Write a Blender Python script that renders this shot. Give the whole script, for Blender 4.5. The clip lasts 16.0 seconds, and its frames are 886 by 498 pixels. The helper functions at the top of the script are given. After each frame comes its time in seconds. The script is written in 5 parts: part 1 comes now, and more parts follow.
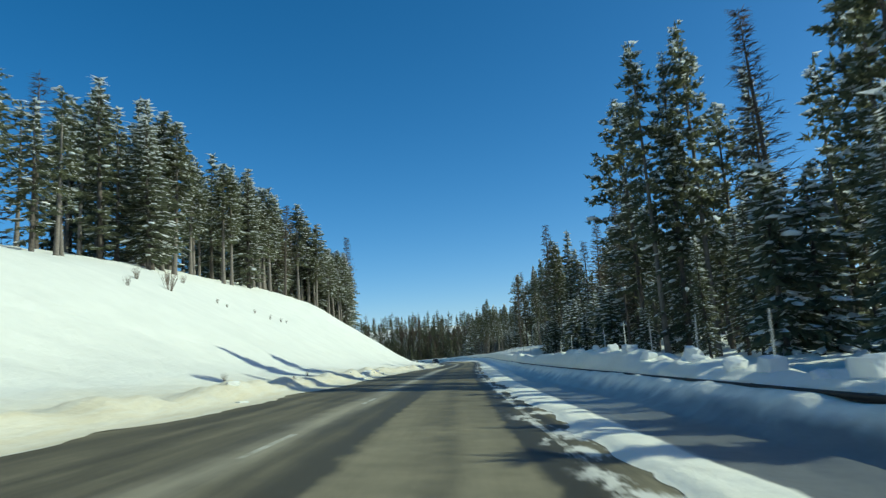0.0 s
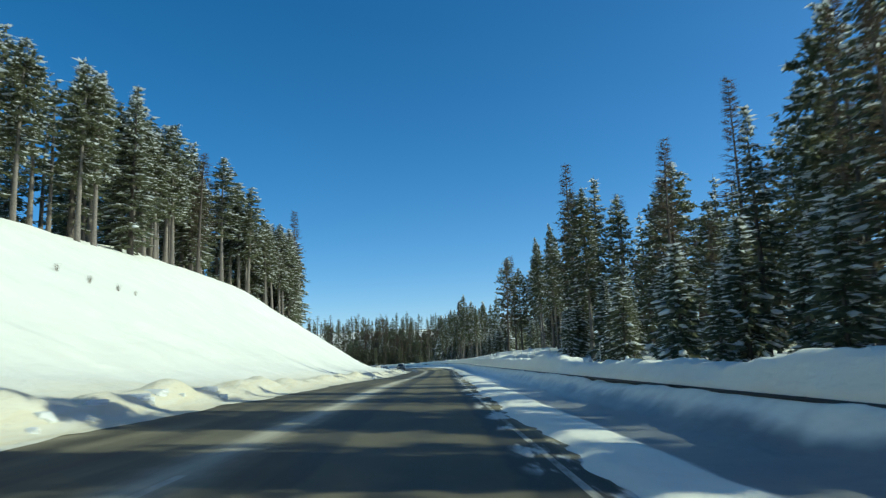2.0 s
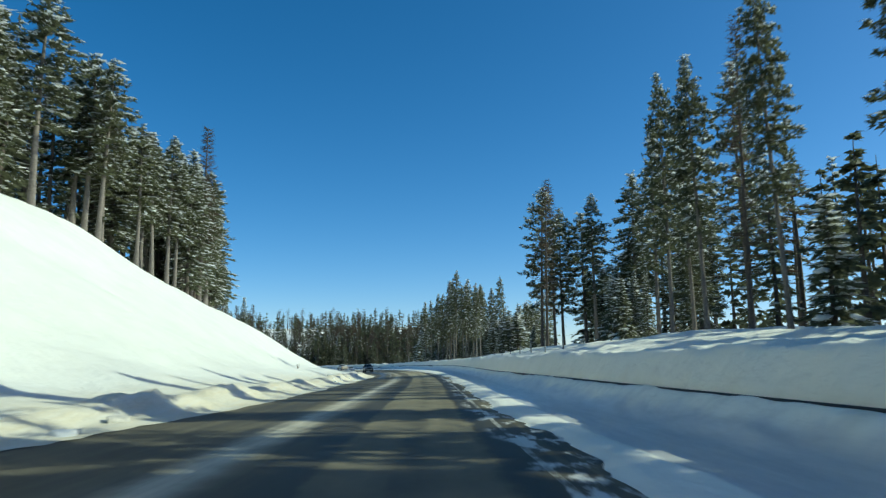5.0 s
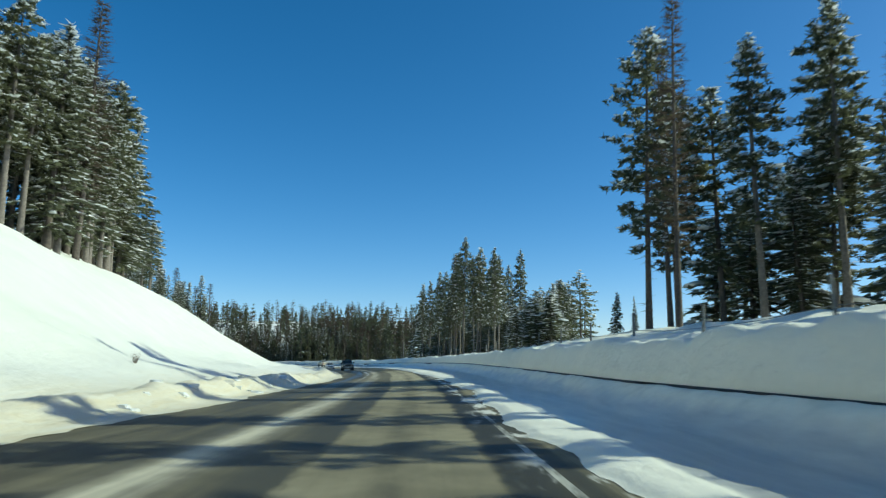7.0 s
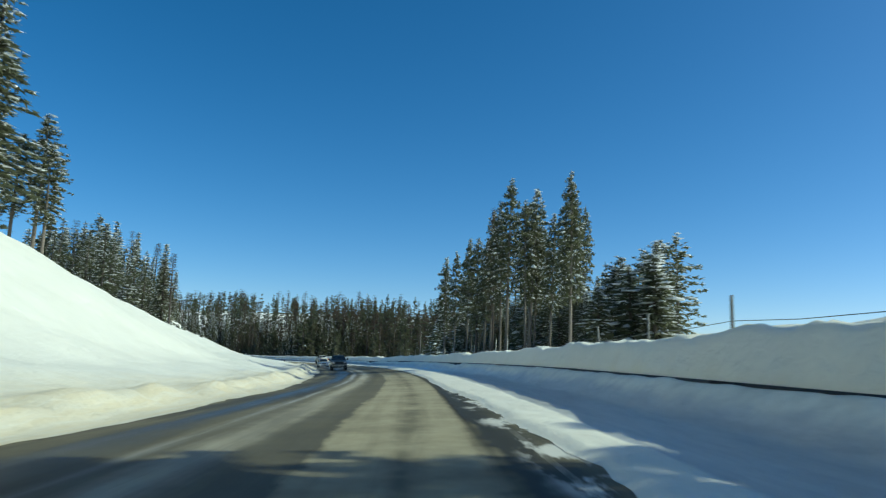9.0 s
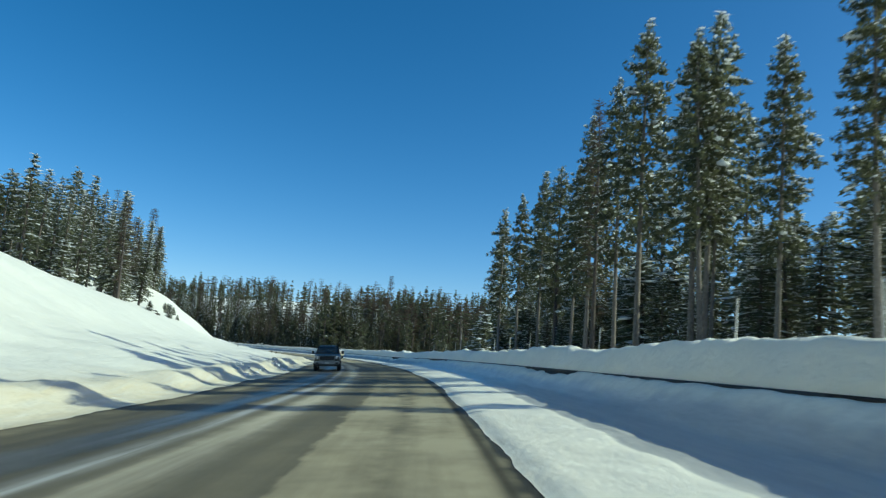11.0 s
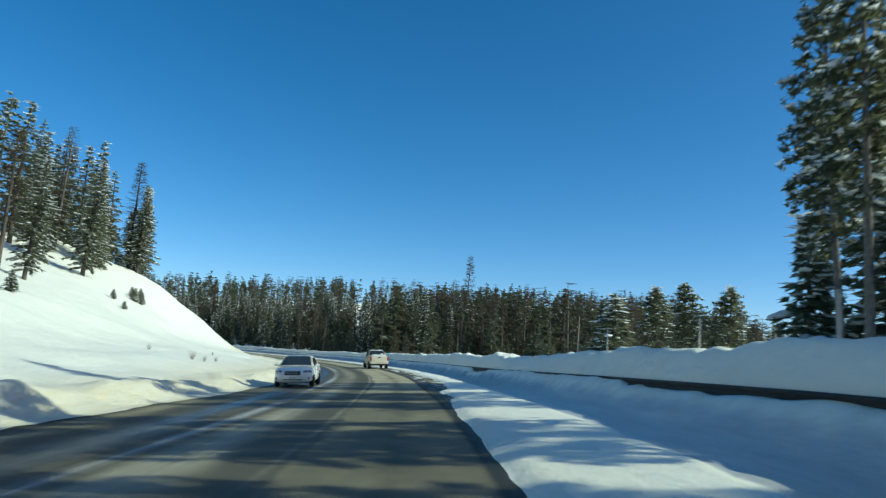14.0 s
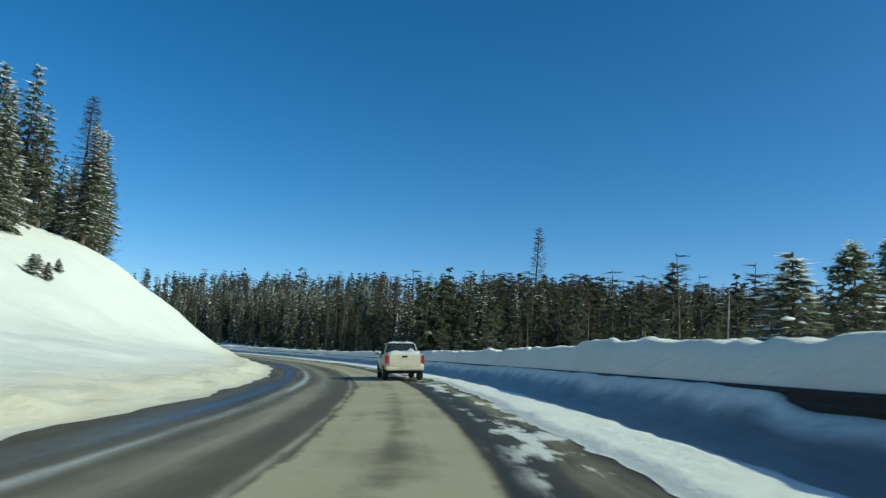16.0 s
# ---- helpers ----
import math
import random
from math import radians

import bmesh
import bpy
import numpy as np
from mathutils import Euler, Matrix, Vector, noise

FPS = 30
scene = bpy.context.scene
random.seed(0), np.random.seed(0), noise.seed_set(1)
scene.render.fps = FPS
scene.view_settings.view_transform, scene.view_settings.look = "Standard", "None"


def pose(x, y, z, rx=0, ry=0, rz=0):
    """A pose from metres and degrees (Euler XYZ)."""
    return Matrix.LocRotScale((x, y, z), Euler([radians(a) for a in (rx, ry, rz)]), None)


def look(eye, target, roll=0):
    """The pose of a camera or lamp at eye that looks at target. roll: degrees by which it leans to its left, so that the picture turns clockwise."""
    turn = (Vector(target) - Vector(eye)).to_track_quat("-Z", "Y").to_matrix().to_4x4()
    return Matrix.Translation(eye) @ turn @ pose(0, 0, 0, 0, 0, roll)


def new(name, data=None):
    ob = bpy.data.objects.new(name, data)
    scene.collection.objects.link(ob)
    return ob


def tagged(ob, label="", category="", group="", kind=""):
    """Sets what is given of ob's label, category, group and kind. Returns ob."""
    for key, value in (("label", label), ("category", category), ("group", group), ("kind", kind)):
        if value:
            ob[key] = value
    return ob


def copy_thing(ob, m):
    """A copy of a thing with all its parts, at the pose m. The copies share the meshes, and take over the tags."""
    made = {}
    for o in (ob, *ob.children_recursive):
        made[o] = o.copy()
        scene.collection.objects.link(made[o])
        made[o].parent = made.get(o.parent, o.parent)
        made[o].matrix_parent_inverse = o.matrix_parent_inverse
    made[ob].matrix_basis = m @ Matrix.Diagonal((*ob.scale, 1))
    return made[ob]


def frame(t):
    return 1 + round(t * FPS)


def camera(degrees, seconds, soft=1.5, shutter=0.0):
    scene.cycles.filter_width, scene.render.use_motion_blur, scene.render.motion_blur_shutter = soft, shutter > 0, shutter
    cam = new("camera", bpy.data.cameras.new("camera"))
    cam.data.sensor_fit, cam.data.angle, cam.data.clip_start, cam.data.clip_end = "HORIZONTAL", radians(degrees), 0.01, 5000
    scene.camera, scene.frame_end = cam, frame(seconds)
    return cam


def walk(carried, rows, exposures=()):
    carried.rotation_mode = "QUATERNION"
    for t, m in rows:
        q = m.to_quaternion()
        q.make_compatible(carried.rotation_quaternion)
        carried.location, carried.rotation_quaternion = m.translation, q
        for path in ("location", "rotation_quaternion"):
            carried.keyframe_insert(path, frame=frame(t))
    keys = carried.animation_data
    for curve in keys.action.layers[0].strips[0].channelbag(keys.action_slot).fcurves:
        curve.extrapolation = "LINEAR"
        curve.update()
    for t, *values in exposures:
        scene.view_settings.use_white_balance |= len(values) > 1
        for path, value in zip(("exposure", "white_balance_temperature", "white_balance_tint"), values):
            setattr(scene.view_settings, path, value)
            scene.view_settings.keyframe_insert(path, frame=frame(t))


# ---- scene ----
cam = camera(64.0, 16.0, soft=1.3, shutter=0.25)
PATH = [
    (0, (1.692, 4.765, 1.371), (1.674, 6.741, 1.677), -3.7),
    (0.5, (1.645, 15.036, 1.341), (1.665, 17.013, 1.646), -3.4),
    (1, (1.628, 25.29, 1.297), (1.672, 27.266, 1.603), -2.8),
    (1.5, (1.744, 35.508, 1.27), (1.8, 37.483, 1.58), -2.4),
    (2, (1.828, 45.714, 1.254), (1.887, 47.687, 1.572), -2.2),
    (2.5, (1.938, 55.909, 1.238), (1.996, 57.883, 1.557), -2.1),
    (3, (2.09, 66.116, 1.229), (2.154, 68.089, 1.547), -1.8),
    (3.5, (2.272, 76.327, 1.233), (2.345, 78.301, 1.551), -1.7),
    (4, (2.464, 86.494, 1.266), (2.541, 88.467, 1.585), -1.6),
    (4.2, (2.56, 90.539, 1.273), (2.637, 92.511, 1.595), -1.4),
    (6.3, (3.828, 132.664, 1.124), (3.961, 134.633, 1.446), 0.6),
    (6.5, (3.956, 136.63, 1.122), (4.082, 138.6, 1.441), 0.6),
    (7, (4.291, 146.437, 1.128), (4.391, 148.409, 1.446), 0.6),
    (7.5, (4.572, 156.155, 1.14), (4.653, 158.127, 1.463), 0.7),
    (8, (4.751, 165.793, 1.13), (4.828, 167.766, 1.445), 0.9),
    (8.2, (4.78, 169.614, 1.132), (4.858, 171.588, 1.445), 1.2),
    (10.3, (4.618, 209.402, 1.269), (4.579, 211.377, 1.585), 3.6),
    (10.5, (4.543, 213.185, 1.271), (4.494, 215.161, 1.58), 3.7),
    (11, (4.221, 222.629, 1.269), (4.145, 224.605, 1.571), 4.3),
    (11.5, (3.782, 232.061, 1.263), (3.671, 234.034, 1.569), 4.3),
    (12, (3.19, 241.513, 1.262), (3.048, 243.484, 1.569), 4.1),
    (12.5, (2.413, 250.977, 1.255), (2.238, 252.946, 1.561), 4.0),
    (13, (1.435, 260.479, 1.257), (1.214, 262.443, 1.564), 4.0),
    (13.5, (0.208, 269.95, 1.262), (-0.054, 271.909, 1.566), 3.9),
    (14, (-1.194, 279.389, 1.248), (-1.494, 281.343, 1.552), 3.8),
    (14.5, (-2.809, 288.85, 1.226), (-3.146, 290.798, 1.53), 3.9),
    (15, (-4.614, 298.335, 1.167), (-4.988, 300.276, 1.475), 4.1),
    (15.5, (-6.649, 307.834, 1.071), (-7.059, 309.767, 1.379), 4.0),
    (16, (-8.759, 317.308, 0.951), (-9.195, 319.236, 1.254), 3.2),
]
walk(cam, [(t, look(eye, target, roll)) for t, eye, target, roll in PATH], exposures=[(0, 0.12, 7050, -12.0), (1.5, 0.22, 7050, -12.0), (3.5, 0.14, 7050, -12.0), (6.5, 0.28, 7050, -12.0), (8.0, 0.07, 7050, -12.0), (10.5, 0.18, 7050, -12.0), (12, 0.22, 7050, -12.0), (12.6, 0.32, 7050, -12.0), (13.5, 0.32, 7050, -12.0), (15, 0.02, 7050, -12.0), (15.6, 0.00, 7050, -12.0), (16, 0.06, 7050, -12.0)])

# ---- sky, sun, exposure ----
SUN_ELEVATION = 32.5
SUN_BEHIND = 5.0  # degrees past square to the road, towards the start
world = bpy.data.worlds.new("world")
scene.world = world
world.use_nodes = True
wn = world.node_tree.nodes
sky = wn.new("ShaderNodeTexSky")
sky.sky_type = "NISHITA"
sky.sun_disc = False
sky.sun_elevation = radians(SUN_ELEVATION)
sky.sun_rotation = radians(90 + SUN_BEHIND)
sky.altitude = 1200
sky.air_density = 0.75
sky.dust_density = 1.5
sky.ozone_density = 4.0
deep = wn.new("ShaderNodeMix")
deep.data_type, deep.blend_type = "RGBA", "MULTIPLY"
deep.inputs[0].default_value = 1.0
deep.inputs[7].default_value = (1.16, 0.93, 0.945, 1)  # the deep blue of thin, dry mountain air
rich = wn.new("ShaderNodeHueSaturation")
rich.inputs["Saturation"].default_value = 1.29
world.node_tree.links.new(sky.outputs[0], rich.inputs["Color"])
world.node_tree.links.new(rich.outputs[0], deep.inputs[6])
world.node_tree.links.new(deep.outputs[2], wn["Background"].inputs[0])
wn["Background"].inputs[1].default_value = 0.165
sun = new("sun", bpy.data.lights.new("sun", "SUN"))
sun.data.energy = 3.6
sun.data.angle = radians(0.55)
sun.data.color = (0.94, 0.965, 0.89)
se = radians(SUN_ELEVATION)
sb = radians(SUN_BEHIND)
sun.matrix_world = look((math.cos(se) * math.cos(sb) * 300, 150 - math.cos(se) * math.sin(sb) * 300, math.sin(se) * 300), (0, 150, 0))
scene.view_settings.exposure = 0.0

# ---- materials ----
# offset from the road's line at which the plowed windrow ends and the gutter's painted shade begins
GUTTER = ((-90, 2.85), (40, 2.9), (80, 3.25), (130, 3.0), (165, 2.85), (235, 2.8), (270, 3.0), (310, 3.4), (330, 3.55), (900, 3.5))


def nodes_of(name):
    m = bpy.data.materials.new(name)
    m.use_nodes = True
    nt = m.node_tree
    return m, nt, nt.nodes["Principled BSDF"]


def nd(nt, kind, **ins):
    n = nt.nodes.new(kind)
    for k, v in ins.items():
        n.inputs[k.replace("_", " ")].default_value = v
    return n


def noise_node(nt, vec, scale, detail=4.0, rough=0.55):
    n = nd(nt, "ShaderNodeTexNoise", Scale=scale, Detail=detail, Roughness=rough)
    if vec is not None:
        nt.links.new(vec, n.inputs["Vector"])
    return n.outputs["Fac"]


def ramp(nt, fac, stops):
    r = nt.nodes.new("ShaderNodeValToRGB")
    e = r.color_ramp.elements
    while len(e) < len(stops):
        e.new(0.5)
    for k, (p, c) in enumerate(stops):
        e[k].position = p
        e[k].color = (c, c, c, 1) if isinstance(c, (int, float)) else (*c, 1)
    nt.links.new(fac, r.inputs[0])
    return r.outputs[0]


def math_node(nt, op, a, b=None, clamp=False):
    n = nt.nodes.new("ShaderNodeMath")
    n.operation = op
    n.use_clamp = clamp
    for k, v in enumerate((a, b)):
        if v is None:
            continue
        if isinstance(v, (int, float)):
            n.inputs[k].default_value = v
        else:
            nt.links.new(v, n.inputs[k])
    return n.outputs[0]


def mixc(nt, fac, a, b):
    n = nt.nodes.new("ShaderNodeMix")
    n.data_type = "RGBA"
    for sock, v in ((n.inputs[0], fac), (n.inputs[6], a), (n.inputs[7], b)):
        if isinstance(v, (int, float)):
            sock.default_value = v
        elif isinstance(v, tuple):
            sock.default_value = (*v, 1)
        else:
            nt.links.new(v, sock)
    return n.outputs[2]


def bump(nt, bsdf, height, strength=0.4, distance=0.05):
    b = nt.nodes.new("ShaderNodeBump")
    b.inputs["Strength"].default_value = strength
    b.inputs["Distance"].default_value = distance
    nt.links.new(height, b.inputs["Height"])
    nt.links.new(b.outputs[0], bsdf.inputs["Normal"])


def plain(name, color, rough=0.6, metal=0.0, vary=0.15, scale=6.0, bumpy=0.0, spec=None):
    m, nt, b = nodes_of(name)
    co = nt.nodes.new("ShaderNodeTexCoord").outputs["Object"]
    f = noise_node(nt, co, scale, 5)
    lo = tuple(c * (1 - vary) for c in color)
    hi = tuple(min(1, c * (1 + vary)) for c in color)
    nt.links.new(mixc(nt, ramp(nt, f, [(0.3, 0.0), (0.7, 1.0)]), lo, hi), b.inputs["Base Color"])
    b.inputs["Roughness"].default_value = rough
    b.inputs["Metallic"].default_value = metal
    if spec is not None:
        b.inputs["Specular IOR Level"].default_value = spec
    if bumpy:
        bump(nt, b, noise_node(nt, co, scale * 4, 6), bumpy, 0.03)
    return m


def gauss(nt, d, centre, width):
    """A bell over the across-road coordinate d."""
    t = math_node(nt, "DIVIDE", math_node(nt, "SUBTRACT", d, centre), width)
    return math_node(nt, "POWER", 2.718, math_node(nt, "MULTIPLY", math_node(nt, "MULTIPLY", t, t), -1.0))


def snow_material(name, tint=(0.90, 0.905, 0.84), dirt=None, grain=0.5, streaks=None, rough=0.75, sand=(0.82, 0.77, 0.63)):
    """Snow; dirt = (from d, to d): sanded grey-tan snow between these offsets from the road."""
    m, nt, b = nodes_of(name)
    geo = nt.nodes.new("ShaderNodeNewGeometry").outputs["Position"]
    big = noise_node(nt, geo, 0.35, 5)
    fine = noise_node(nt, geo, 6.0, 8, 0.65)
    col = mixc(nt, ramp(nt, big, [(0.3, 0.0), (0.7, 1.0)]), tuple(c * 0.93 for c in tint), tint)
    col = mixc(nt, ramp(nt, fine, [(0.25, 0.25), (0.5, 0.0)]), col, (0.74, 0.75, 0.69))
    if dirt:
        uv = nt.nodes.new("ShaderNodeUVMap").outputs[0]
        sep = nt.nodes.new("ShaderNodeSeparateXYZ")
        nt.links.new(uv, sep.inputs[0])
        d = sep.outputs[0]
        m1 = nt.nodes.new("ShaderNodeMapRange")
        m1.inputs[1].default_value, m1.inputs[2].default_value = dirt
        nt.links.new(math_node(nt, "ADD", d, math_node(nt, "MULTIPLY", math_node(nt, "SUBTRACT", noise_node(nt, geo, 0.9, 6), 0.5), 2.2)), m1.inputs[0])
        streak = nd(nt, "ShaderNodeMapping")
        streak.inputs["Scale"].default_value = (3.0, 0.25, 1)
        nt.links.new(uv, streak.inputs[0])
        s = noise_node(nt, streak.outputs[0], 1.3, 7, 0.65)
        fac = math_node(nt, "MULTIPLY", m1.outputs[0], ramp(nt, s, [(0.30, 0.35), (0.62, 1.0)]), True)
        col = mixc(nt, math_node(nt, "MULTIPLY", fac, 0.85), col, sand)
        col = mixc(nt, math_node(nt, "MULTIPLY", math_node(nt, "MULTIPLY", m1.outputs[0], ramp(nt, noise_node(nt, geo, 9, 8, 0.7), [(0.55, 0.0), (0.75, 1.0)])), 0.5), col, (0.30, 0.26, 0.19))
    if streaks:
        # meltwater and grit run down the wall of snow
        m2 = nt.nodes.new("ShaderNodeMapRange")
        m2.inputs[1].default_value, m2.inputs[2].default_value = streaks
        nt.links.new(d, m2.inputs[0])
        run = nd(nt, "ShaderNodeMapping")
        run.inputs["Scale"].default_value = (1.3, 1.1, 1)
        nt.links.new(uv, run.inputs[0])
        marks = ramp(nt, noise_node(nt, run.outputs[0], 1.4, 6, 0.6), [(0.46, 0.0), (0.70, 0.35)])
        col = mixc(nt, math_node(nt, "MULTIPLY", m2.outputs[0], marks), col, (0.34, 0.33, 0.28))
        # bank shadow painted into the gutter as grey, with darker ice at both ends
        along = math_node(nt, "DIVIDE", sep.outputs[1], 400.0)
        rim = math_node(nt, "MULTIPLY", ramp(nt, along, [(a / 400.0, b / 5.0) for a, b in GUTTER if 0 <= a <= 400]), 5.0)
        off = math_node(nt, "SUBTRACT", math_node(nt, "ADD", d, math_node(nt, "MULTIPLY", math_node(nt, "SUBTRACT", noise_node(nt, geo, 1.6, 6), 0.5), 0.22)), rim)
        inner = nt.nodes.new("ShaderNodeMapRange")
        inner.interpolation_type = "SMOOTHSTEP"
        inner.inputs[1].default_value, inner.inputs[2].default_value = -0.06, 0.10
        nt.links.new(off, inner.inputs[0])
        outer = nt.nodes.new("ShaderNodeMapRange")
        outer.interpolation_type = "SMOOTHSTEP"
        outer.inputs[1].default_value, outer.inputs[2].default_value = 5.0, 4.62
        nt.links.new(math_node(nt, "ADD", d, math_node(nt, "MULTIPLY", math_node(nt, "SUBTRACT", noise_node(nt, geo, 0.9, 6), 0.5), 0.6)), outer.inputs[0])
        finish = math_node(nt, "MULTIPLY", math_node(nt, "MULTIPLY", inner.outputs[0], outer.outputs[0]), 0.92)
        ice_shade = mixc(nt, ramp(nt, s, [(0.35, 0.0), (0.65, 1.0)]), (0.44, 0.45, 0.45), (0.60, 0.60, 0.58))
        ice_shade = mixc(nt, ramp(nt, along, [(0.73, 0.0), (0.79, 0.8)]), ice_shade, (0.060, 0.063, 0.066))
        ice_shade = mixc(nt, ramp(nt, along, [(0.14, 0.95), (0.26, 0.0)]), ice_shade, (0.10, 0.11, 0.12))
        col = mixc(nt, finish, col, ice_shade)
        gloss = ramp(nt, finish, [(0.0, 0.6), (0.7, 0.3)])
    nt.links.new(col, b.inputs["Base Color"])
    b.inputs["Roughness"].default_value = rough
    if streaks:
        nt.links.new(gloss, b.inputs["Roughness"])
    b.inputs["Specular IOR Level"].default_value = 0.25
    h = math_node(nt, "ADD", math_node(nt, "MULTIPLY", noise_node(nt, geo, 1.2, 6), 1.0), math_node(nt, "MULTIPLY", fine, 0.55))
    h = math_node(nt, "ADD", h, math_node(nt, "MULTIPLY", noise_node(nt, geo, 0.33, 3), 2.6))
    bump(nt, b, h, grain, 0.12)
    return m


def asphalt_material():
    m, nt, b = nodes_of("winter_asphalt")
    uv = nt.nodes.new("ShaderNodeUVMap").outputs[0]
    sep = nt.nodes.new("ShaderNodeSeparateXYZ")
    nt.links.new(uv, sep.inputs[0])
    d0, s = sep.outputs[0], sep.outputs[1]
    geo = nt.nodes.new("ShaderNodeNewGeometry").outputs["Position"]
    stretch = nd(nt, "ShaderNodeMapping")
    stretch.inputs["Scale"].default_value = (1.0, 0.045, 1)
    nt.links.new(uv, stretch.inputs[0])
    long_n = noise_node(nt, stretch.outputs[0], 1.6, 6, 0.6)
    patch = noise_node(nt, geo, 0.16, 6, 0.6)
    speck = noise_node(nt, geo, 28.0, 6, 0.7)
    wob = math_node(nt, "MULTIPLY", math_node(nt, "SUBTRACT", noise_node(nt, stretch.outputs[0], 0.9, 5), 0.5), 0.9)
    ragged = math_node(nt, "MULTIPLY", math_node(nt, "SUBTRACT", noise_node(nt, geo, 1.1, 6, 0.65), 0.5), 0.55)
    d = math_node(nt, "ADD", math_node(nt, "ADD", d0, wob), ragged)
    col = mixc(nt, ramp(nt, speck, [(0.3, 0.0), (0.7, 1.0)]), (0.036, 0.034, 0.026), (0.072, 0.067, 0.050))
    # dried salt and sand film: a pale lane with faint wheel tracks, a darker opposite lane
    def between(lo, hi, soft):
        up = nt.nodes.new("ShaderNodeMapRange")
        up.interpolation_type = "SMOOTHSTEP"
        up.inputs[1].default_value, up.inputs[2].default_value = lo - soft, lo + soft
        down = nt.nodes.new("ShaderNodeMapRange")
        down.interpolation_type = "SMOOTHSTEP"
        down.inputs[1].default_value, down.inputs[2].default_value = hi + soft, hi - soft
        nt.links.new(d, up.inputs[0])
        nt.links.new(d, down.inputs[0])
        return math_node(nt, "MULTIPLY", up.outputs[0], down.outputs[0])
    lane = between(-1.50, 0.86, 0.12)
    tracks = math_node(nt, "MULTIPLY", gauss(nt, d, -0.32, 0.26), ramp(nt, noise_node(nt, geo, 0.7, 6, 0.6), [(0.40, 0.2), (0.58, 1.0)]))
    lane = math_node(nt, "MULTIPLY", lane, math_node(nt, "SUBTRACT", 1.0, math_node(nt, "MULTIPLY", tracks, 0.55)))
    # some stretches are dusted nearly white, others worn dark; 0.65-0.77 also copies tree shade
    along = math_node(nt, "DIVIDE", s, 400.0)
    stretch_of = ramp(nt, along, [(0.0, 0.85), (0.05, 0.60), (0.14, 0.30), (0.22, 0.42), (0.40, 0.75), (0.52, 1.25), (0.61, 1.25), (0.65, 0.55), (0.765, 0.60), (0.79, 1.5), (1.0, 1.5)])
    lane = math_node(nt, "MULTIPLY", lane, ramp(nt, patch, [(0.34, 0.75), (0.56, 1.0)]))
    lane = math_node(nt, "MULTIPLY", lane, ramp(nt, long_n, [(0.30, 0.72), (0.56, 1.0)]))
    lane = math_node(nt, "MULTIPLY", lane, stretch_of)
    film = math_node(nt, "MULTIPLY", between(-6.9, -2.0, 0.4), ramp(nt, long_n, [(0.40, 0.10), (0.75, 0.55)]))
    film = math_node(nt, "MAXIMUM", film, math_node(nt, "MULTIPLY", gauss(nt, d, -6.75, 0.45), ramp(nt, patch, [(0.4, 0.2), (0.6, 0.8)])))
    film = math_node(nt, "MAXIMUM", film, math_node(nt, "MULTIPLY", gauss(nt, d, 1.9, 0.35), ramp(nt, long_n, [(0.40, 0.0), (0.60, 0.8)])))
    middle = math_node(nt, "MULTIPLY", between(-4.1, -1.3, 0.2), ramp(nt, along, [(0.0, 0.08), (0.44, 0.10), (0.52, 0.42), (0.62, 0.42), (0.70, 0.25)]))
    film = math_node(nt, "MAXIMUM", film, math_node(nt, "MULTIPLY", middle, ramp(nt, long_n, [(0.30, 0.6), (0.60, 1.0)])))
    film = math_node(nt, "MAXIMUM", film, lane)
    grit = ramp(nt, noise_node(nt, geo, 1.7, 8, 0.7), [(0.30, 0.80), (0.58, 1.0)])
    blotch = ramp(nt, noise_node(nt, geo, 0.45, 7, 0.65), [(0.36, 0.68), (0.60, 1.0)])
    film = math_node(nt, "MULTIPLY", math_node(nt, "MULTIPLY", film, grit), blotch, True)
    sand = mixc(nt, noise_node(nt, geo, 0.5, 5), (0.40, 0.355, 0.235), (0.50, 0.455, 0.325))
    col = mixc(nt, math_node(nt, "MULTIPLY", film, 0.88), col, sand)
    # tan sand drift along the centre line
    laid = ramp(nt, along, [(0.0, 0.25), (0.10, 0.5), (0.20, 1.0), (0.44, 1.0), (0.50, 0.45), (0.60, 0.8), (0.70, 0.7), (0.80, 0.3)])
    drift = math_node(nt, "MULTIPLY", math_node(nt, "MULTIPLY", gauss(nt, d, -3.05, 0.38), laid), ramp(nt, long_n, [(0.36, 0.55), (0.56, 1.0)]))
    col = mixc(nt, math_node(nt, "MULTIPLY", drift, 0.92), col, (0.66, 0.61, 0.47))
    # bare meltwater-wet strip in the opposite lane
    damp = math_node(nt, "MULTIPLY", between(-5.5, -4.5, 0.3), ramp(nt, along, [(0.42, 0.0), (0.52, 1.0)]))
    col = mixc(nt, math_node(nt, "MULTIPLY", damp, 0.7), col, (0.040, 0.040, 0.038))
    pn = nd(nt, "ShaderNodeMapping")
    pn.inputs["Scale"].default_value = (1.0, 0.28, 1)
    nt.links.new(uv, pn.inputs[0])
    # packed snow and salt streak in the opposite lane
    streak = math_node(nt, "MULTIPLY", gauss(nt, math_node(nt, "ADD", d0, math_node(nt, "MULTIPLY", wob, 0.7)), -3.95, 0.17), math_node(nt, "MULTIPLY", ramp(nt, along, [(0.46, 0.0), (0.52, 1.0)]), ramp(nt, noise_node(nt, stretch.outputs[0], 1.1, 7, 0.7), [(0.38, 0.1), (0.56, 1.0)])))
    col = mixc(nt, math_node(nt, "MULTIPLY", math_node(nt, "MULTIPLY", streak, grit), 0.62), col, (0.62, 0.64, 0.64))
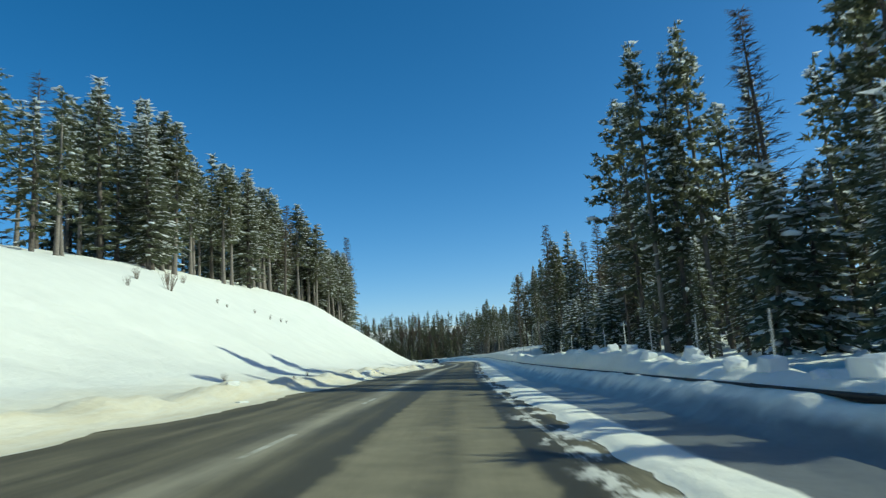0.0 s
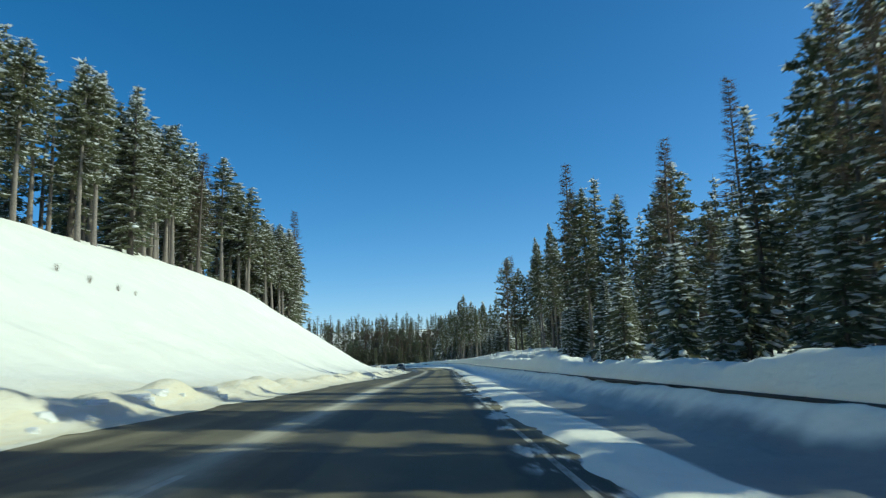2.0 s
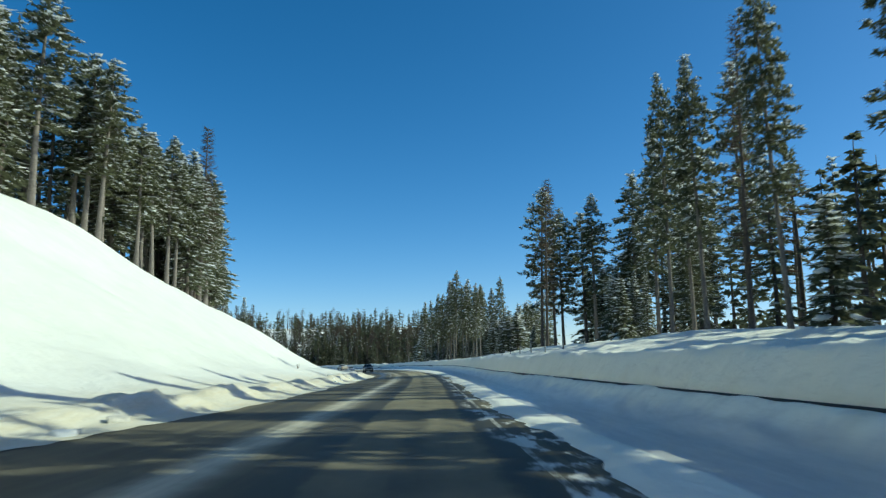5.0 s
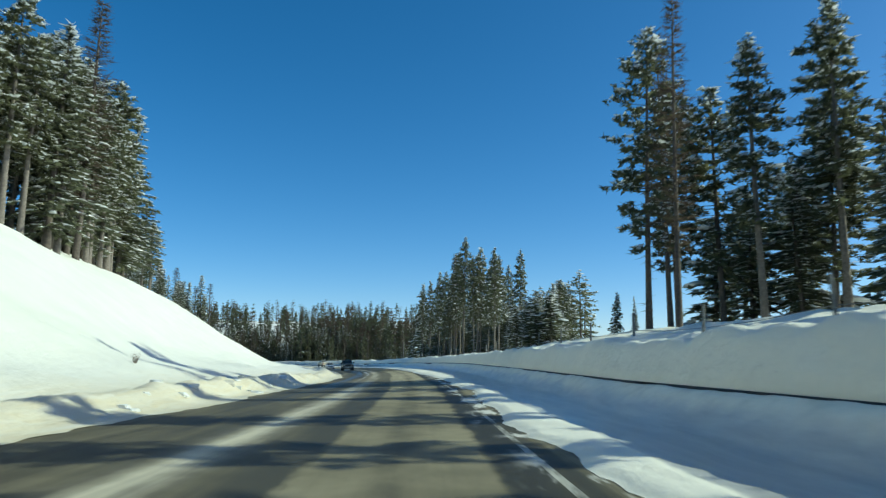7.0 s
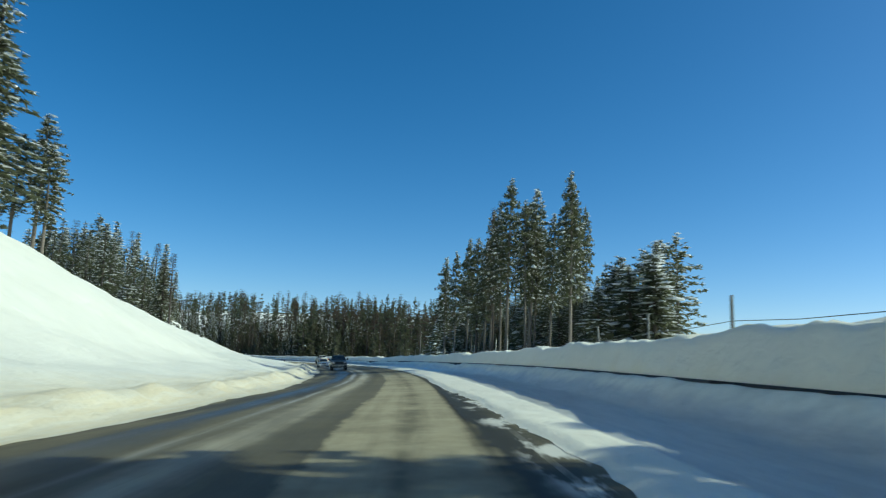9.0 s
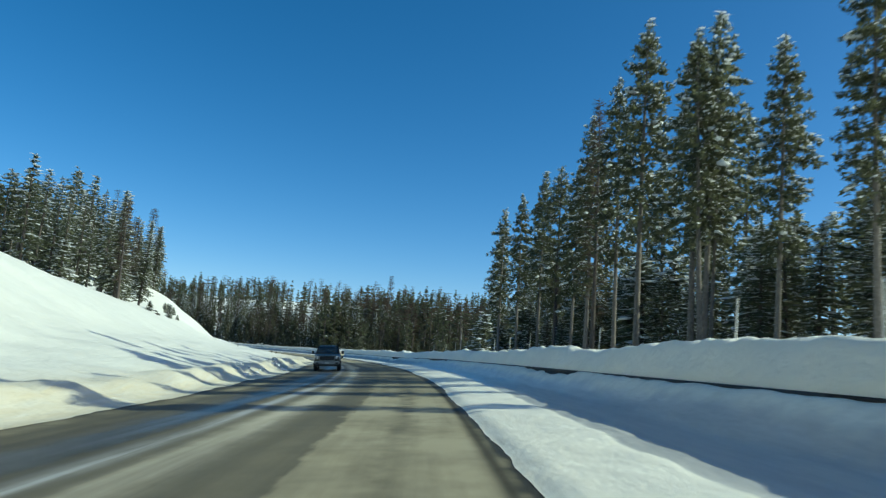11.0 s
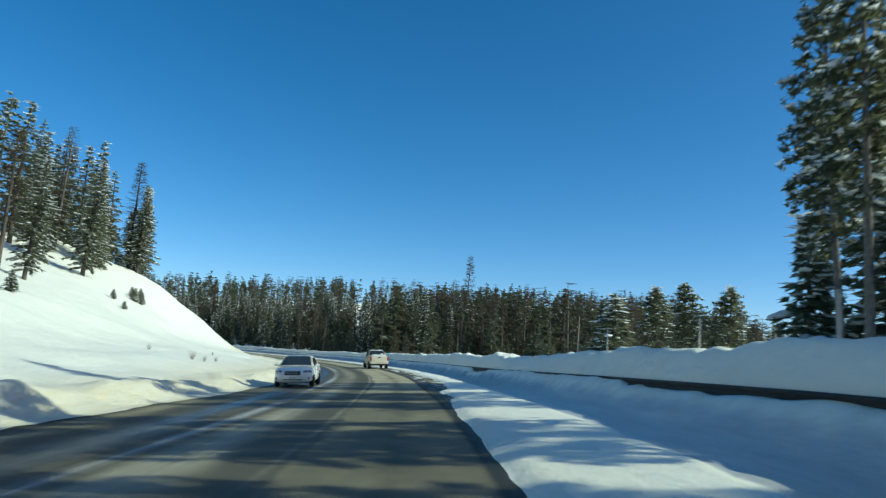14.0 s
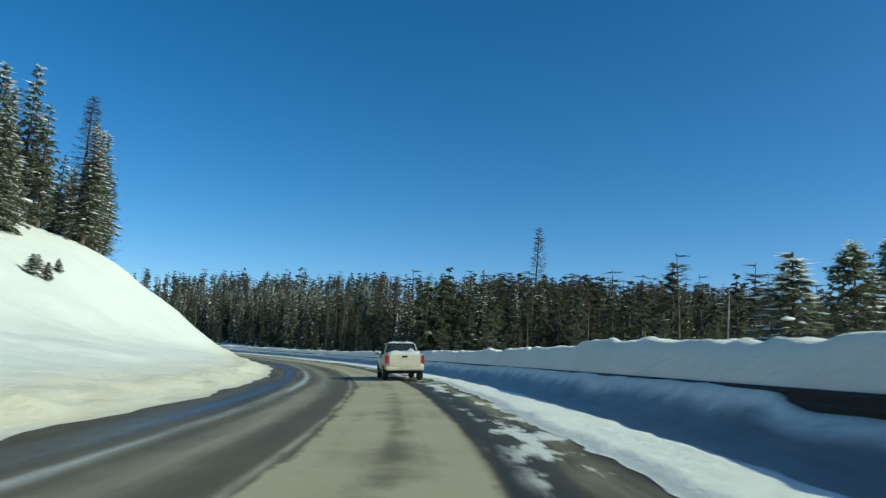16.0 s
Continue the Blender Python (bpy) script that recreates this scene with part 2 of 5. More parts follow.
    # thin packed snow left in patches beside the lane
    left = ramp(nt, noise_node(nt, pn.outputs[0], 1.5, 7, 0.6), [(0.52, 0.0), (0.58, 1.0)])
    side = math_node(nt, "MULTIPLY", between(1.25, 2.6, 0.25), left)
    col = mixc(nt, math_node(nt, "MULTIPLY", side, 0.92), col, (0.74, 0.73, 0.67))
    # worn edge line, and the dark rut along the packed snow
    worn = ramp(nt, noise_node(nt, pn.outputs[0], 3.0, 8, 0.8), [(0.40, 0.0), (0.56, 1.0)])

    def line(centre, half):
        return math_node(nt, "LESS_THAN", math_node(nt, "ABSOLUTE", math_node(nt, "SUBTRACT", d0, centre)), half)
    early = ramp(nt, along, [(0.46, 1.0), (0.50, 0.0)])
    col = mixc(nt, math_node(nt, "MULTIPLY", math_node(nt, "MULTIPLY", math_node(nt, "MULTIPLY", line(1.50, 0.055), worn), early), 0.7), col, (0.62, 0.61, 0.54))
    rut = math_node(nt, "MULTIPLY", gauss(nt, math_node(nt, "ADD", d0, math_node(nt, "MULTIPLY", wob, 0.12)), 0.86, 0.10), math_node(nt, "SUBTRACT", 1.0, early))
    col = mixc(nt, math_node(nt, "MULTIPLY", rut, 0.85), col, (0.045, 0.043, 0.035))
    # worn centre dashes, twelve metres apart
    beat = math_node(nt, "MULTIPLY", ramp(nt, along, [(0.14, 1.0), (0.17, 0.0)]), math_node(nt, "LESS_THAN", math_node(nt, "FRACT", math_node(nt, "DIVIDE", math_node(nt, "ADD", s, 10.0), 12.2)), 0.26))
    dash = math_node(nt, "MULTIPLY", math_node(nt, "MULTIPLY", line(-2.95, 0.06), worn), beat)
    col = mixc(nt, math_node(nt, "MULTIPLY", dash, 0.6), col, (0.66, 0.65, 0.58))
    # sand ridge along the lane's edge before the bend
    ridge = math_node(nt, "MULTIPLY", gauss(nt, math_node(nt, "ADD", d0, math_node(nt, "MULTIPLY", wob, 0.25)), -1.72, 0.07), ramp(nt, along, [(0.70, 0.0), (0.77, 1.0)]))
    col = mixc(nt, math_node(nt, "MULTIPLY", math_node(nt, "MULTIPLY", ridge, ramp(nt, noise_node(nt, pn.outputs[0], 1.2, 6, 0.7), [(0.40, 0.1), (0.55, 1.0)])), 0.6), col, (0.50, 0.46, 0.34))
    nt.links.new(col, b.inputs["Base Color"])
    finish = ramp(nt, film, [(0.0, 0.55), (0.5, 0.85)])
    nt.links.new(math_node(nt, "SUBTRACT", finish, math_node(nt, "MULTIPLY", damp, 0.28)), b.inputs["Roughness"])
    nt.links.new(math_node(nt, "ADD", 0.08, math_node(nt, "MULTIPLY", damp, 0.14)), b.inputs["Specular IOR Level"])
    bump(nt, b, speck, 0.35, 0.012)
    return m


def foliage_material(name, dark, light):
    """Needles: rough, a little light passing through."""
    m, nt, b = nodes_of(name)
    isl = nt.nodes.new("ShaderNodeNewGeometry").outputs["Random Per Island"]
    obr = nt.nodes.new("ShaderNodeObjectInfo").outputs["Random"]
    f = math_node(nt, "ADD", math_node(nt, "MULTIPLY", isl, 0.6), math_node(nt, "MULTIPLY", obr, 0.4))
    col = mixc(nt, f, dark, light)
    nt.links.new(col, b.inputs["Base Color"])
    b.inputs["Roughness"].default_value = 0.65
    b.inputs["Specular IOR Level"].default_value = 0.3
    thin = nt.nodes.new("ShaderNodeBsdfTranslucent")
    nt.links.new(col, thin.inputs["Color"])
    mix = nt.nodes.new("ShaderNodeMixShader")
    mix.inputs[0].default_value = 0.52
    nt.links.new(b.outputs[0], mix.inputs[1])
    nt.links.new(thin.outputs[0], mix.inputs[2])
    nt.links.new(mix.outputs[0], nt.nodes["Material Output"].inputs["Surface"])
    return m


SNOW = snow_material("snow", grain=0.45)
# light is put into the tints: sunlit slope dimmer, shaded bank paler and warmer
SNOW_LEFT = snow_material("slope_snow", tint=(0.77, 0.775, 0.71), dirt=(-12.5, -8.6), grain=0.6, sand=(0.70, 0.62, 0.43))
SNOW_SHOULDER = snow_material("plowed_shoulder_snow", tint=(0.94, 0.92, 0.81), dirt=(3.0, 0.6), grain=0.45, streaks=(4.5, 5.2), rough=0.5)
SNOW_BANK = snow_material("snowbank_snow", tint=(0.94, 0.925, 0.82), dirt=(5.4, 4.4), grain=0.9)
SNOW_TREE = plain("branch_snow", (0.89, 0.91, 0.92), 0.75, vary=0.04, scale=3)


def thin_snow(m, share):
    """Lets light pass through the snow on boughs."""
    nt = m.node_tree
    thin = nt.nodes.new("ShaderNodeBsdfTranslucent")
    thin.inputs["Color"].default_value = (0.88, 0.90, 0.90, 1)
    mix = nt.nodes.new("ShaderNodeMixShader")
    mix.inputs[0].default_value = share
    nt.links.new(nt.nodes["Principled BSDF"].outputs[0], mix.inputs[1])
    nt.links.new(thin.outputs[0], mix.inputs[2])
    nt.links.new(mix.outputs[0], nt.nodes["Material Output"].inputs["Surface"])
    return m


thin_snow(SNOW_TREE, 0.35)
SNOW_GREY = plain("grey_snow_chunk", (0.56, 0.54, 0.48), 0.8, vary=0.3, scale=2.5, bumpy=0.6)
ASPHALT = asphalt_material()
FIR = foliage_material("fir_needles", (0.088, 0.100, 0.064), (0.185, 0.198, 0.120))
PINE = foliage_material("pine_needles", (0.090, 0.100, 0.060), (0.195, 0.204, 0.114))
TWIG = foliage_material("larch_twigs", (0.080, 0.060, 0.045), (0.150, 0.112, 0.080))
BARK = plain("bark", (0.095, 0.080, 0.068), 0.9, vary=0.4, scale=5, bumpy=0.5)
BARK_PALE = plain("pale_bark", (0.17, 0.15, 0.13), 0.9, vary=0.35, scale=5, bumpy=0.5)
BARK_DEAD = plain("bleached_dead_wood", (0.42, 0.38, 0.34), 0.9, vary=0.25, scale=5)
STEEL = plain("weathered_galvanised_steel", (0.018, 0.018, 0.018), 0.7, 0.2, vary=0.35, scale=4, bumpy=0.2)
STAKE = plain("pale_fibreglass", (0.60, 0.59, 0.55), 0.6, vary=0.12, scale=5)
FENCE = plain("weathered_fence_steel", (0.16, 0.17, 0.17), 0.6, 0.3, vary=0.3, scale=5)
ROCK = plain("dark_rock", (0.10, 0.095, 0.085), 0.9, vary=0.4, scale=3, bumpy=0.6)
SHRUB = plain("dead_shrub_twig", (0.16, 0.12, 0.085), 0.9, vary=0.3, scale=4)

# ---- the road's line, height and banking, by the distance along it ----
KNOTS = ((-90, 1.9), (-40, 1.75), (0, 1.68), (40, 1.80), (80, 2.35), (120, 3.42), (155, 4.52), (180, 4.92), (205, 4.70), (230, 3.88), (250, 2.50), (270, 0.20), (290, -3.00), (305, -6.05), (317, -8.70))
HEIGHT = ((-90, 0.25), (5, 0.12), (25, 0.05), (50, -0.01), (90, 0.0), (130, -0.12), (165, -0.12), (210, 0.02), (260, 0.0), (290, -0.02), (305, -0.14), (320, -0.25), (420, -0.5), (900, -0.5))
BANKING = ((-90, -3.4), (5, -3.4), (30, -2.6), (60, -2.0), (90, -1.4), (130, 0.4), (165, 0.9), (210, 3.6), (230, 4.2), (300, 4.0), (330, 3.2), (420, 2.5), (900, 1.0))
BEND = 255.0


def build_line():
    ky = np.array([k[0] for k in KNOTS], float)
    kx = np.array([k[1] for k in KNOTS], float)
    m = np.gradient(kx, ky)
    yy = np.arange(-90, 317.01, 1.0)
    i = np.clip(np.searchsorted(ky, yy, side="right") - 1, 0, len(ky) - 2)
    h = ky[i + 1] - ky[i]
    t = (yy - ky[i]) / h
    xx = (2 * t**3 - 3 * t**2 + 1) * kx[i] + (t**3 - 2 * t**2 + t) * h * m[i] + (-2 * t**3 + 3 * t**2) * kx[i + 1] + (t**3 - t**2) * h * m[i + 1]
    for _ in range(12):
        xx[1:-1] = (xx[:-2] + 2 * xx[1:-1] + xx[2:]) / 4
    th0 = math.atan2(xx[-1] - xx[-6], yy[-1] - yy[-6])
    px, py, th = [xx[-1]], [yy[-1]], th0
    for _ in range(420):
        th -= 1.0 / BEND
        px.append(px[-1] + math.sin(th))
        py.append(py[-1] + math.cos(th))
    X = np.concatenate([xx, px[1:]])
    Y = np.concatenate([yy, py[1:]])
    S = np.concatenate([[0], np.cumsum(np.hypot(np.diff(X), np.diff(Y)))]) - 90.0
    TX, TY = np.gradient(X, S), np.gradient(Y, S)
    n = np.hypot(TX, TY)
    return X, Y, S, TX / n, TY / n


LX, LY, LS, LTX, LTY = build_line()


def knot(table, s):
    return np.interp(s, [k[0] for k in table], [k[1] for k in table])


def on_road(s, d):
    """World x, y of the point d metres right of the line at s (arrays)."""
    x, y = np.interp(s, LS, LX), np.interp(s, LS, LY)
    tx, ty = np.interp(s, LS, LTX), np.interp(s, LS, LTY)
    return x + d * ty, y - d * tx


def road_z(s, d):
    return knot(HEIGHT, s) + np.clip(d, -9, 9) * np.tan(np.radians(knot(BANKING, s)))


def hash_noise(ix, iy, k):
    v = np.sin(ix * 127.1 + iy * 311.7 + k * 74.7) * 43758.5453
    return v - np.floor(v)


def vnoise(x, y, k=0):
    """Smooth value noise, -1 to 1 (arrays)."""
    ix, iy = np.floor(x), np.floor(y)
    fx, fy = x - ix, y - iy
    fx, fy = fx * fx * (3 - 2 * fx), fy * fy * (3 - 2 * fy)
    a, b = hash_noise(ix, iy, k), hash_noise(ix + 1, iy, k)
    c, d = hash_noise(ix, iy + 1, k), hash_noise(ix + 1, iy + 1, k)
    return 2 * ((a * (1 - fx) + b * fx) * (1 - fy) + (c * (1 - fx) + d * fx) * fy) - 1


def fbm(x, y, k=0, octaves=4):
    t, a = 0, 1.0
    for o in range(octaves):
        t = t + a * vnoise(x * 2**o, y * 2**o, k + o * 7)
        a *= 0.5
    return t


def smooth(a, b, v):
    t = np.clip((v - a) / (b - a), 0, 1)
    return t * t * (3 - 2 * t)


FOOT = ((-90, -6.9), (220, -6.9), (255, -8.2), (290, -8.0), (312, -7.0), (325, -6.5), (350, -6.6), (395, -6.8), (422, -6.9), (900, -7.2))
SHELF = ((-90, 6.5), (0, 6.5), (110, 6.4), (150, 6.8), (185, 7.6), (215, 9.5), (245, 9.2), (275, 12.6), (300, 11.8), (330, 13.2), (365, 13.7), (395, 10.4), (420, 0.5), (900, 0.5))
STEEP = ((-90, 0.49), (0, 0.49), (60, 0.59), (110, 0.57), (150, 0.66), (185, 0.69), (215, 0.64), (245, 0.65), (275, 0.55), (300, 0.42), (330, 0.42), (365, 0.46), (395, 0.62), (420, 0.73), (450, 0.63), (900, 0.60))
CREST = ((-90, 23.5), (60, 23.5), (110, 33.6), (185, 34.0), (215, 27.1), (245, 28.4), (300, 28.2), (330, 23.2), (365, 24.9), (395, 25.9), (420, 18.3), (450, 17.0), (900, 22))
SHELF_RISE = 0.13
BEYOND = ((-90, 0.30), (190, 0.30), (250, 0.22), (290, 0.12), (330, 0.18), (400, 0.28), (435, 0.40), (900, 0.30))


BERM = ((-90, 0.42), (50, 0.5), (75, 0.5), (90, 0.30), (150, 0.42), (195, 0.5), (212, 0.25), (246, 0.25), (260, 0.5), (292, 0.5), (306, 0.16), (900, 0.16))


def left_z(s, d):
    """Height of the snow slope left of the road (d negative)."""
    foot, tan, uc, flat = knot(FOOT, s), knot(STEEP, s), knot(CREST, s), knot(BEYOND, s)
    u = np.maximum(foot - d, 0.0)

    def past(edge, soft):
        """How far u has gone past an edge, rounded off."""
        return np.log1p(np.exp(np.clip((u - edge) / soft, -30, 30))) * soft
    # a gently rising shelf of plowed snow, the cut slope, and the wooded hill above its crest
    z = SHELF_RISE * u + (tan - SHELF_RISE) * past(knot(SHELF, s), 1.2) - (tan - 0.8 * flat) * past(uc, 3.0)
    berm = knot(BERM, s) * np.exp(-(((u - 1.5) / 0.8) ** 2)) * (0.75 + 0.5 * vnoise(s * 0.35, u * 0.6, 3))
    roll = (0.28 * fbm(s * 0.10, u * 0.16, 11) + 0.08 * fbm(s * 0.45 + u * 0.3, u * 0.30, 13)) * np.clip(u / 5, 0, 1)
    return road_z(s, foot) + z + berm + roll


# crest of the plowed bank behind the guardrail: height over the road and offset
BANK_TOP = ((-90, 0.8), (14, 0.85), (20, 0.95), (25, 1.05), (37, 1.42), (46, 1.42), (56, 1.30), (70, 1.20), (77, 1.18), (81, 1.46), (90, 1.45), (100, 1.40), (116, 1.55), (140, 1.70), (168, 1.75), (180, 1.80), (205, 1.65), (225, 1.50), (235, 1.52), (240, 1.48), (250, 1.52), (253, 1.67), (258, 1.53), (284, 1.50), (300, 1.45), (319, 1.38), (323, 1.68), (329, 1.58), (340, 1.60), (372, 1.5), (440, 1.2), (900, 1.2))
RISE = ((-90, 0.0), (110, 0.0), (140, 0.16), (185, 0.17), (205, 0.10), (225, 0.03), (900, 0.03))
RAIL_D, RAIL_TOP = 5.3, 0.78


def right_z(s, d):
    """Height of the snow right of the rail (d positive), forest floor included."""
    top, rise = knot(BANK_TOP, s), knot(RISE, s)
    u = d - (RAIL_D + 0.10)
    wob = 0.11 * vnoise(s * 0.35, s * 0 + 0.5, 21) + 0.09 * np.abs(vnoise(s * 0.8, s * 0 + 3.5, 22)) + 0.08 * vnoise(s * 1.6, d * 2.5, 23) + 0.06 * np.abs(vnoise(s * 3.1, d * 3.0, 24))
    crest = top + wob
    up = RAIL_TOP - 0.03 + (crest - RAIL_TOP + 0.03) * smooth(-0.12, 0.50, u) ** 0.7
    back = np.maximum(u - 0.9, 0)
    dip = np.where(rise > 0.05, 0.0, -0.9 * smooth(0.0, 3.5, back))
    z = up + rise * np.minimum(back, 6) + dip + 0.02 * np.clip(d - 12, 0, 60)
    z = z + (0.07 * fbm(s * 0.5, d * 0.5, 31) + 0.035 * vnoise(s * 2.2, d * 3.1, 33)) * smooth(0.05, 0.8, u)
    return road_z(s, RAIL_D) + z


def nearest_s(x, y):
    """Station and offset of world points (arrays), by the nearest of the line's points."""
    x, y = np.ravel(x), np.ravel(y)
    keep = np.arange(0, len(LS), 4)
    best = np.empty(len(x), int)
    for a in range(0, len(x), 4000):
        q = (x[a:a + 4000, None] - LX[keep]) ** 2 + (y[a:a + 4000, None] - LY[keep]) ** 2
        best[a:a + 4000] = keep[np.argmin(q, axis=1)]
    dx, dy = x - LX[best], y - LY[best]
    return LS[best] + dx * LTX[best] + dy * LTY[best], dx * LTY[best] - dy * LTX[best]


def land_z(x, y):
    """Height of the land away from the road strips."""
    x, y = np.ravel(np.asarray(x, float)), np.ravel(np.asarray(y, float))
    s, d = nearest_s(x, y)
    s = np.clip(s, -90, 720)
    z = np.where(d < 0, left_z(s, np.clip(d, -90, 0)), right_z(s, np.clip(d, 6.5, 60)))
    z = np.where(np.abs(d) < 6.5, road_z(s, d) - 0.2, z)
    hill = 0.118 * np.clip(y - 458 - 0.10 * np.abs(x + 30), 0, 280) * smooth(8, 60, d) * (1 - smooth(60, 180, x)) - 9.0 * smooth(45, 140, x) * smooth(300, 420, y)
    return z + hill + 0.4 * fbm(x * 0.02, y * 0.02, 41)


def part(name, bm_or_mesh, material, parent, label=""):
    """Links a bmesh or a mesh as one mesh object under a thing or a part."""
    if isinstance(bm_or_mesh, bmesh.types.BMesh):
        me = bpy.data.meshes.new(name)
        bm_or_mesh.to_mesh(me)
        bm_or_mesh.free()
    else:
        me = bm_or_mesh
    if material is not None and not me.materials:
        me.materials.append(material)
    ob = new(name, me)
    ob.parent = parent
    if label:
        ob["label"] = label
    return ob


def mesh_of(name, verts, faces, material=None, shade=False, uvs=None):
    me = bpy.data.meshes.new(name)
    me.from_pydata([tuple(v) for v in verts] if not isinstance(verts, list) else verts, [], faces)
    if material is not None:
        me.materials.append(material)
    if shade:
        me.polygons.foreach_set("use_smooth", [True] * len(me.polygons))
    if uvs is not None:
        lay = me.uv_layers.new(name="UVMap")
        idx = np.empty(len(me.loops), int)
        me.loops.foreach_get("vertex_index", idx)
        lay.data.foreach_set("uv", np.asarray(uvs, np.float32)[idx].ravel())
    me.update()
    return me


def strip(name, s, d, zfun, material, label, category, lateral=None, shade=True):
    """A sheet laid along the road: stations s by offsets d."""
    S, D = np.meshgrid(s, d, indexing="ij")
    if lateral is not None:
        D = lateral(S, D)
    X, Y = on_road(S, D)
    Z = zfun(S, D)
    n, m = S.shape
    verts = np.stack([X.ravel(), Y.ravel(), Z.ravel()], 1).tolist()
    idx = np.arange(n * m).reshape(n, m)
    faces = np.stack([idx[:-1, :-1], idx[:-1, 1:], idx[1:, 1:], idx[1:, :-1]], -1).reshape(-1, 4).tolist()
    uvs = np.stack([D.ravel(), S.ravel()], 1)
    me = mesh_of(name, verts, faces, material, shade, uvs)
    # faces look up
    if me.polygons[0].normal.z < 0:
        me.flip_normals()
    return tagged(new(name, me), label, category, kind="structure")


# ---- ground, road, snow ----
def build_ground():
    near_x = np.arange(-260, 221, 5.0)
    near_y = np.arange(-120, 901, 5.0)
    gx = np.concatenate([[-4000, -2500, -1500, -900, -500, -350], near_x, [300, 450, 800, 1500, 2500, 4000]])
    gy = np.concatenate([[-4000, -2500, -1200, -600, -300, -180], near_y, [1000, 1200, 1600, 2500, 4000]])
    X, Y = np.meshgrid(gx, gy, indexing="ij")
    Z = land_z(X, Y).reshape(X.shape)
    s, d = nearest_s(X, Y)
    d, s = d.reshape(X.shape), s.reshape(X.shape)
    inside = (s > -95) & (s < 700)
    Z = Z - 1.6 * inside * (1 - smooth(48, 56, -d)) * (d < 0) - 1.2 * inside * (1 - smooth(14, 20, d)) * (d >= 0)
    n, m = X.shape
    idx = np.arange(n * m).reshape(n, m)
    faces = np.stack([idx[:-1, :-1], idx[1:, :-1], idx[1:, 1:], idx[:-1, 1:]], -1).reshape(-1, 4).tolist()
    me = mesh_of("ground", np.stack([X.ravel(), Y.ravel(), Z.ravel()], 1).tolist(), faces, SNOW, True)
    tagged(new("ground", me), "snow-covered hilly ground under the forest", "ground", kind="structure")


STA = np.concatenate([np.arange(-85, 0, 2.0), np.arange(0, 380, 0.6), np.arange(380, 700, 2.5)])
STA_FINE = np.concatenate([np.arange(-85, 0, 1.5), np.arange(0, 375, 0.3), np.arange(375, 700, 2.0)])
build_ground()
strip("road", STA, np.array([-9.5, -8, -6.9, -6, -5, -4, -3, -2, -1, 0, 1, 2, 3, 4, 5.0, 6.0]), lambda s, d: road_z(s, d), ASPHALT,
      "worn two-lane asphalt highway, salt-whitened and sand-dusted", "road")


def left_offsets(S, D):
    foot = knot(FOOT, S)
    edge = 0.22 * fbm(S * 0.22, S * 0 + 1.0, 5) + 0.10 * vnoise(S * 1.5, S * 0, 6)
    u = -D
    return foot + 0.45 + edge * np.clip(1 - u / 2.0, 0, 1) - u


def left_height(S, D):
    foot = knot(FOOT, S)
    lump = 0.16 * fbm(S * 0.9, D * 0.9, 15) * np.exp(-(((foot - D - 1.2) / 1.2) ** 2))
    z = left_z(S, D) + lump * smooth(-0.45, 0.3, foot - D)
    z = np.maximum(z, road_z(S, D) + 0.02)
    edge = D > foot + 0.25
    z = np.where(edge, road_z(S, D) + 0.01, z)
    return z - 2.0 * smooth(53, 58, -D)


LEFT_U = np.concatenate([[0.0, 0.08, 0.2], np.arange(0.45, 4.0, 0.3), np.arange(4.0, 12, 0.8), np.arange(12, 50, 1.6), [52, 54, 56]])
strip("snow_slope", STA, -LEFT_U, left_height, SNOW_LEFT, "smooth snow-covered cut slope with a sanded plow berm at its foot", "snow slope", left_offsets)


EDGE = ((-90, 2.0), (200, 1.95), (213, 1.05), (298, 1.05), (310, 1.8), (320, 2.4), (330, 2.4), (900, 2.2))


def gutter_edge(s):
    return knot(GUTTER, s) + 0.10 * fbm(s * 0.5, s * 0 + 4.0, 81) + 0.05 * vnoise(s * 2.1, s * 0, 82)


def shoulder_edge(s):
    calm = 1 - 0.7 * smooth(204, 214, s) * (1 - smooth(296, 308, s))  # a straight rut bounds the packed snow there
    return knot(EDGE, s) + calm * (0.26 * fbm(s * 0.13, s * 0 + 2.0, 51) + 0.10 * vnoise(s * 0.9, s * 0, 52) + 0.07 * vnoise(s * 2.7, s * 0, 59))


def shoulder_offsets(S, D):
    e = shoulder_edge(S)
    return e + (5.32 - e) * D


